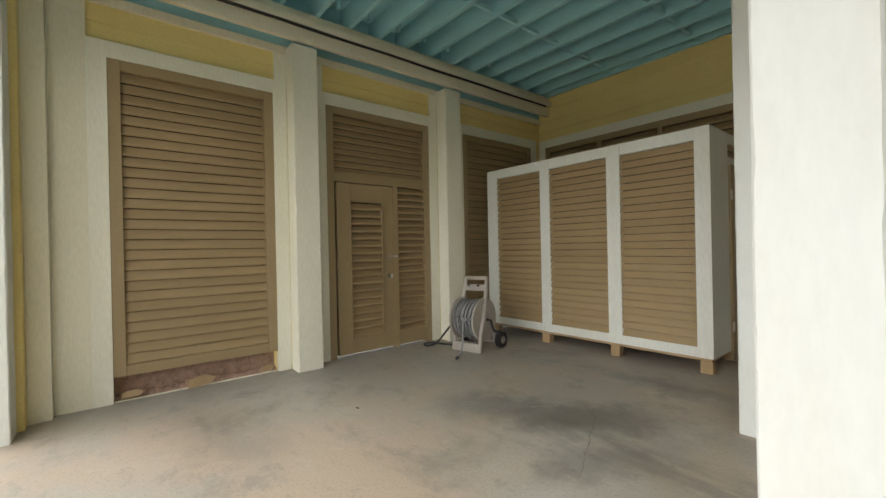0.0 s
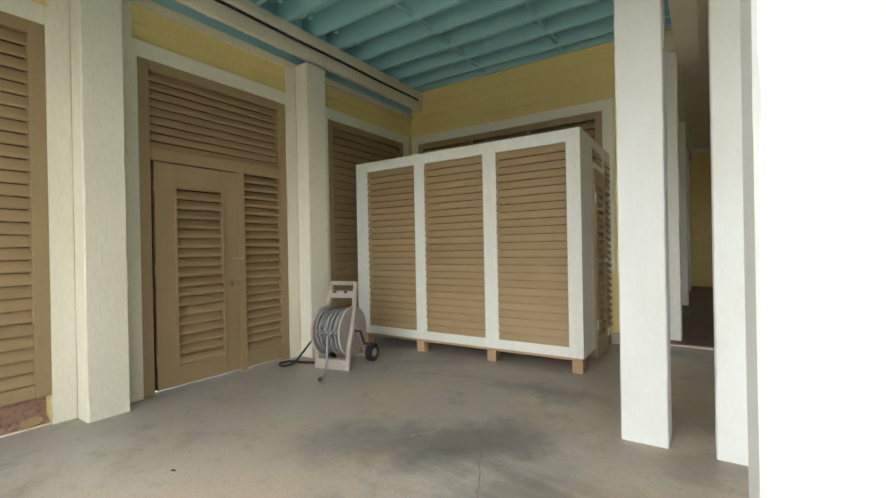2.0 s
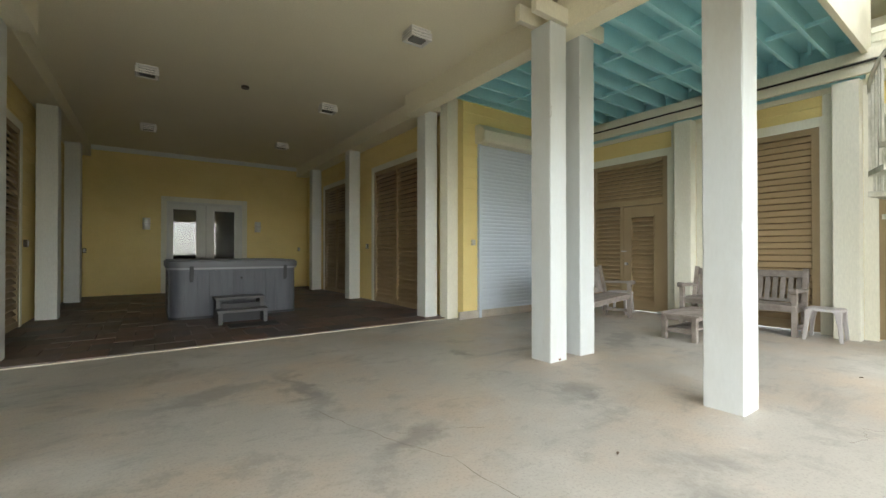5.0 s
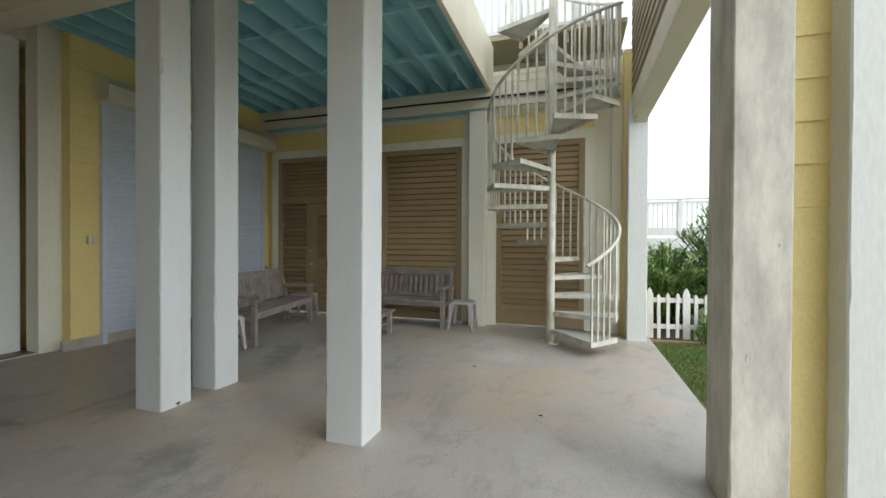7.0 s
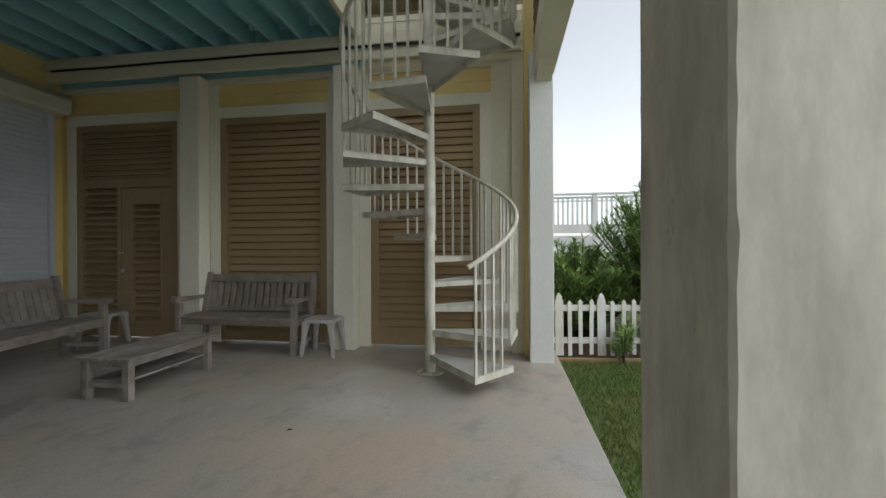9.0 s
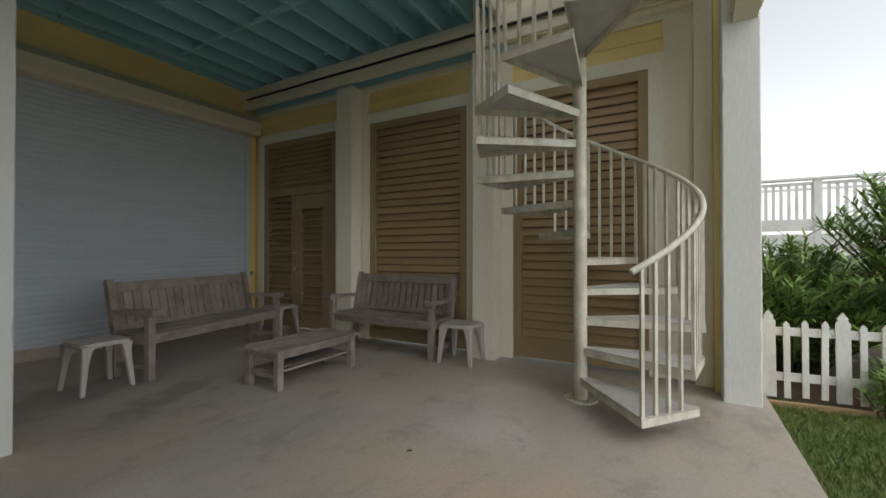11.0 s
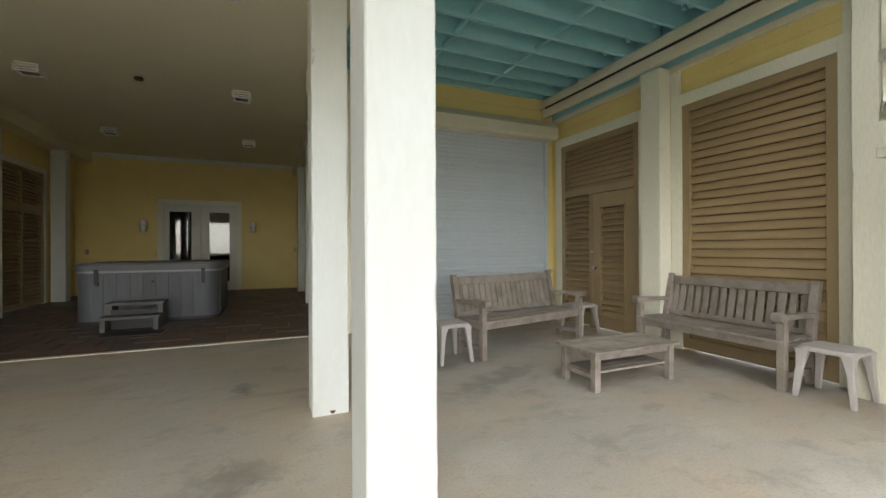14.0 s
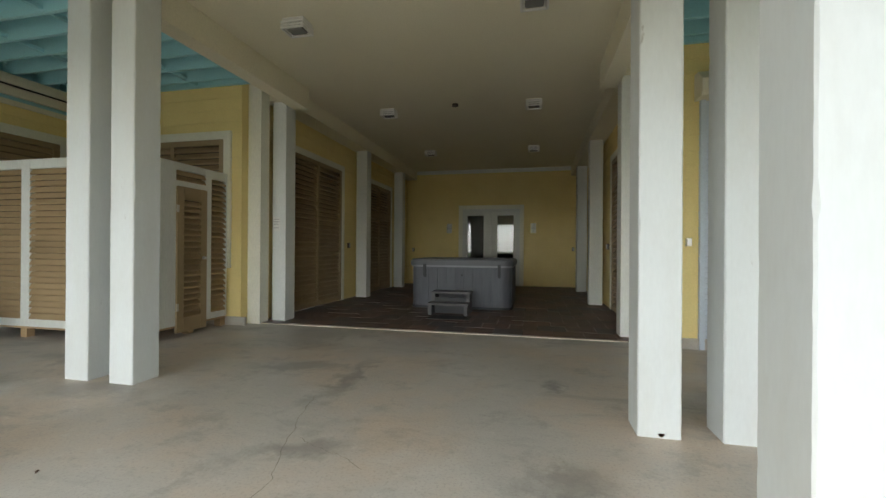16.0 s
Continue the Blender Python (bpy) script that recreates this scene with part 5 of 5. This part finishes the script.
eb2 = block("edging_board", (0, 3.0, -0.02, 0.02, GZ - 0.02, GZ + 0.06), RUSTM, bevel=0.004)
eb2.matrix_world = pose(6.50, -0.2, 0, 0, 0, -140)
tagged(eb2, "rusty metal edging strip in front of the fence bed", "edging strip")
bm = bmesh.new()
bm_prism(bm, [(6.45, 1.3), (6.58, 0.0), (3.9, -2.9), (4.6, -3.6), (8.5, -1.0), (11.0, 0.0), (11.0, 5.0), (6.7, 5.0)], "z", GZ - 0.1, GZ + 0.015)
bed = part("planting_bed", bm, SOIL)
setting(bed, "bare soil and leaf litter bed under the bushes", "ground")


def bush_mesh(seed, radius, height, shoots, leaves, leaf_len):
    """Upright canes with whorls of lance-shaped leaves; returns stems and leaves."""
    rng = random.Random(seed)
    stems = bmesh.new()
    verts, faces = [], []
    for s in range(shoots):
        a, r = rng.uniform(0, 2 * math.pi), radius * math.sqrt(rng.random())
        foot = Vector((r * 0.25 * math.cos(a), r * 0.25 * math.sin(a), 0))
        h = height * rng.uniform(0.45, 1.0) * (1 - 0.3 * (r / radius) ** 2)
        tip = Vector((r * math.cos(a), r * math.sin(a), h))
        mid = foot.lerp(tip, 0.5) + Vector((0, 0, h * 0.15))
        path = [foot * (1 - t) ** 2 + 2 * mid * t * (1 - t) + tip * t * t for t in (0, 0.25, 0.5, 0.75, 1.0)]
        bm_tube(stems, path, 0.009, 5, False)
        for w in range(leaves):
            t = 0.25 + 0.75 * (w + rng.random()) / leaves
            c = foot * (1 - t) ** 2 + 2 * mid * t * (1 - t) + tip * t * t
            d = (tip - foot).normalized()
            for k in range(5):
                ang = k * 1.257 + w * 0.8 + rng.uniform(-0.4, 0.4)
                out = Vector((math.cos(ang), math.sin(ang), rng.uniform(0.15, 1.1))).normalized()
                ln = leaf_len * rng.uniform(0.6, 1.15)
                wd = ln * rng.uniform(0.055, 0.085)
                side = out.cross(Vector((0, 0, 1))).normalized() * wd
                tipv = c + out * ln + Vector((0, 0, -0.25 * ln * rng.random()))
                m1, m2 = c + out * ln * 0.35, c + out * ln * 0.7 + Vector((0, 0, -0.06 * ln))
                b = len(verts)
                verts.extend([c, m1 - side, m1 + side, m2 - side * 0.8, m2 + side * 0.8, tipv])
                faces.extend([(b, b + 1, b + 2), (b + 1, b + 3, b + 4, b + 2), (b + 3, b + 5, b + 4)])
    me = bpy.data.meshes.new("foliage")
    me.from_pydata([tuple(v) for v in verts], [], faces)
    me.materials.append(LEAF)
    return stems, me


def bush(m, seed, radius, height, shoots, leaves, leaf_len, label):
    root = thing("oleander_bush", m, label, "bush", "oleander bushes behind the fence")
    stems, me = bush_mesh(seed, radius, height, shoots, leaves, leaf_len)
    part("cane", stems, BARK, root)
    f = new("foliage", me)
    f.parent = root
    return root


bush(pose(8.0, -0.95, GZ), 3, 1.3, 2.55, 250, 25, 0.21, "tall dense green oleander bush behind the picket fence")
bush(pose(7.8, 0.65, GZ), 5, 0.9, 1.5, 170, 20, 0.20, "green oleander bush behind the picket fence")
bush(pose(8.6, 2.0, GZ), 6, 1.1, 1.55, 130, 16, 0.19, "green oleander bush at the corner of the house")
bush(pose(7.2, -1.0, GZ), 9, 0.6, 1.3, 60, 10, 0.15, "low oleander shoots leaning on the picket fence")
bush(pose(6.50, 0.32, GZ), 12, 0.18, 0.62, 9, 7, 0.16, "oleander shoots growing through the picket fence")


def grass(name, x0, x1, y0, y1, count, h, mat, seed, label, keep=None):
    rng = np.random.default_rng(seed)
    x, y = rng.uniform(x0, x1, count), rng.uniform(y0, y1, count)
    if keep:
        ok = keep(x, y)
        x, y = x[ok], y[ok]
    c = len(x)
    a, hh = rng.uniform(0, 2 * np.pi, c), h * rng.uniform(0.4, 1.2, c)
    lx, ly = rng.normal(0, 0.45, c) * hh, rng.normal(0, 0.45, c) * hh
    w = 0.0035 + 0.0025 * rng.random(c)
    if h > 0.2:
        w = w * 3
    v = np.empty((c, 3, 3))
    v[:, 0] = np.stack([x - w * np.cos(a), y - w * np.sin(a), np.full(c, GZ)], 1)
    v[:, 1] = np.stack([x + w * np.cos(a), y + w * np.sin(a), np.full(c, GZ)], 1)
    v[:, 2] = np.stack([x + lx, y + ly, GZ + hh], 1)
    me = bpy.data.meshes.new(name)
    me.from_pydata(v.reshape(-1, 3).tolist(), [], np.arange(3 * c).reshape(-1, 3).tolist())
    me.materials.append(mat)
    o = new(name, me)
    return tagged(o, label, "grass", "", "stuff")


grass("grass", 2.4, 6.6, -3.5, 1.08, 70000, 0.05, BLADE, 1, "short mown lawn grass with dry patches", lambda x, y: (x - y < 6.45) | (y > 0.05))
grass("meadow_grass", 7.0, 30.0, -25.0, -1.5, 40000, 0.5, MEADOW, 2, "rough yellow-green meadow grass beyond the fence", lambda x, y: x - y > 8.0)


def boardwalk():
    root = thing("boardwalk", pose(12.0, 12.0, 0, 0, 0, -90), "raised white painted boardwalk with a balustrade", "boardwalk")
    L = 40.0
    z0 = 1.50
    block("deck", (0, L, 0, 1.6, z0 - 0.06, z0), BOARDW, root, bevel=0.01)
    block("fascia", (0, L, -0.03, 0.0, z0 - 0.24, z0 + 0.02), BOARDW, root, bevel=0.006)
    block("rail", (0, L, -0.06, 0.08, z0 + 1.02, z0 + 1.07), BOARDW, root, bevel=0.01)
    block("rail", (0, L, -0.01, 0.04, z0 + 0.93, z0 + 0.985), BOARDW, root, bevel=0.006)
    block("rail", (0, L, -0.01, 0.04, z0 + 0.08, z0 + 0.30), BOARDW, root, bevel=0.006)
    block("rail", (0, L, 1.55, 1.66, z0 + 1.02, z0 + 1.07), BOARDW, root, bevel=0.01)
    for i in range(int(L / 2.0)):
        x = 0.5 + i * 2.0
        block("post", (x - 0.055, x + 0.055, -0.04, 0.07, z0 - 0.2, z0 + 1.02), BOARDW, root, bevel=0.006)
        block("support", (x - 0.09, x + 0.09, 0.1, 0.28, GZ, z0 - 0.06), CREAM, root, bevel=0.01)
        block("support", (x - 0.09, x + 0.09, 1.3, 1.48, GZ, z0 - 0.06), CREAM, root, bevel=0.01)
    me = shared_box("baluster", BOARDW, (-0.025, 0.025, 0.0, 0.03, z0 + 0.28, z0 + 0.95))
    for i in range(230):
        o = new("baluster", me)
        o.parent = root
        o.location = (6.0 + i * 0.115, 0, 0)
    return root


boardwalk()

# rust and grime at the foot of one porch post
bm = bmesh.new()
vs = [bm.verts.new((0.017 * (1 + 0.4 * math.sin(3 * a)) * math.cos(a), 0, 0.008 + 0.016 * (1 + 0.3 * math.cos(2 * a)) * math.sin(a))) for a in [2 * math.pi * i / 14 for i in range(14)]]
bm.faces.new(vs)
bmesh.ops.solidify(bm, geom=bm.faces[:], thickness=0.004)
rs = part("rust_stain", bm, RUSTS)
rs.matrix_world = pose(2.235, 5.0985, 0.012)
tagged(rs, "brown rust blot at the foot of the white post", "stain")

# ---- floor pieces and marks ----
rng = random.Random(11)


def crack(points, width, label):
    bm = bmesh.new()
    pts = []
    for a, b in zip(points, points[1:]):
        for k in range(6):
            t = k / 6
            pts.append((a[0] + (b[0] - a[0]) * t + rng.uniform(-0.012, 0.012), a[1] + (b[1] - a[1]) * t + rng.uniform(-0.012, 0.012)))
    pts.append(points[-1])
    prev = None
    for i, (x, y) in enumerate(pts):
        w = width * rng.uniform(0.4, 1.2) * (0.3 if i in (0, len(pts) - 1) else 1)
        cur = (bm.verts.new((x - w, y - w * 0.4, 0.0022)), bm.verts.new((x + w, y + w * 0.4, 0.0022)))
        if prev:
            bm.faces.new((prev[0], prev[1], cur[1], cur[0]))
        prev = cur
    o = part("crack", bm, CRACK, fl)
    return o


crack([(-0.35, 5.3), (-0.2, 4.8), (-0.07, 4.45), (0.07, 4.1), (0.1, 3.6), (0.2, 3.1)], 0.0025, "")
crack([(2.15, 2.87), (2.3, 2.8), (2.5, 2.85), (2.6, 2.7)], 0.003, "")
crack([(-3.75, 4.95), (-3.52, 4.6), (-3.35, 4.2), (-3.2, 3.9)], 0.0025, "")
def scratch(points, width):
    o = crack(points, width, "")
    o.data.materials[0] = SCRATCH
    o.name = "scratch"


scratch([(-4.54, 4.17), (-4.3, 4.27), (-4.05, 4.45), (-3.92, 4.62), (-3.84, 4.75)], 0.005)
crack([(-0.05, 4.58), (0.07, 4.5), (0.3, 4.42), (0.5, 4.3)], 0.0022, "")
for x, y, turn in ((-4.93, 3.46, 20), (2.95, 2.32, 80), (4.05, 3.1, 140), (0.9, 3.6, 200), (-1.2, 3.9, 300)):
    bm = bmesh.new()
    rim = [(0.0, 0.0), (0.012, 0.006), (0.024, 0.005), (0.036, 0.0), (0.024, -0.006), (0.011, -0.005)]
    top = [bm.verts.new((u, v, 0.006 + 0.004 * math.sin(u * 90))) for u, v in rim]
    low = [bm.verts.new((u, v, 0.001 + 0.004 * math.sin(u * 90))) for u, v in rim]
    bm.faces.new(top)
    bm.faces.new(low[::-1])
    for k in range(6):
        bm.faces.new((low[k], low[(k + 1) % 6], top[(k + 1) % 6], top[k]))
    lf = part("dead_leaf", bm, DEADLEAF)
    lf.matrix_world = pose(x, y, 0.001, 0, 0, turn)
    tagged(lf, "small curled brown dead leaf on the concrete", "leaf", "dead leaves on the slab")
jt = block("joint", (-2.95, 2.95, 8.05, 8.07, 0.0, 0.010), CREAM, fl, "pale edging strip between concrete and slate", bevel=0.003)
for x0, x1 in ((-6.6, -3.0), (3.0, 6.6)):
    kb = block("plinth", (x0, x1, BACK - 0.03, BACK + 0.02, 0.0, 0.13), CONCRETE, fl, "concrete plinth under the siding", bevel=0.006)

tile_cache = {}
TW, TL = 0.425, 0.40
for j in range(20):
    off = 0.5 * TW if j % 2 else 0.0
    for i in range(15):
        x0 = -BAYX + i * TW - off
        x1 = min(x0 + TW, BAYX)
        x0 = max(x0, -BAYX)
        if x1 - x0 < 0.05:
            continue
        key = (round(x1 - x0, 3), (i * 7 + j * 3) % 4)
        if key not in tile_cache:
            bm = bmesh.new()
            bm_box(bm, 0.004, x1 - x0 - 0.004, 0.004, TL - 0.004, 0.0, 0.013 + 0.0015 * key[1])
            for v in bm.verts:
                if v.co.z > 0.005:
                    v.co.z += rng.uniform(-0.001, 0.001)
            tile_cache[key] = mesh_of(bm, "tile", SLATE)
        o = new("tile", tile_cache[key])
        o.parent = bf
        o.location = (x0, 8.08 + j * (FAR - 8.08) / 20.3, 0.005)
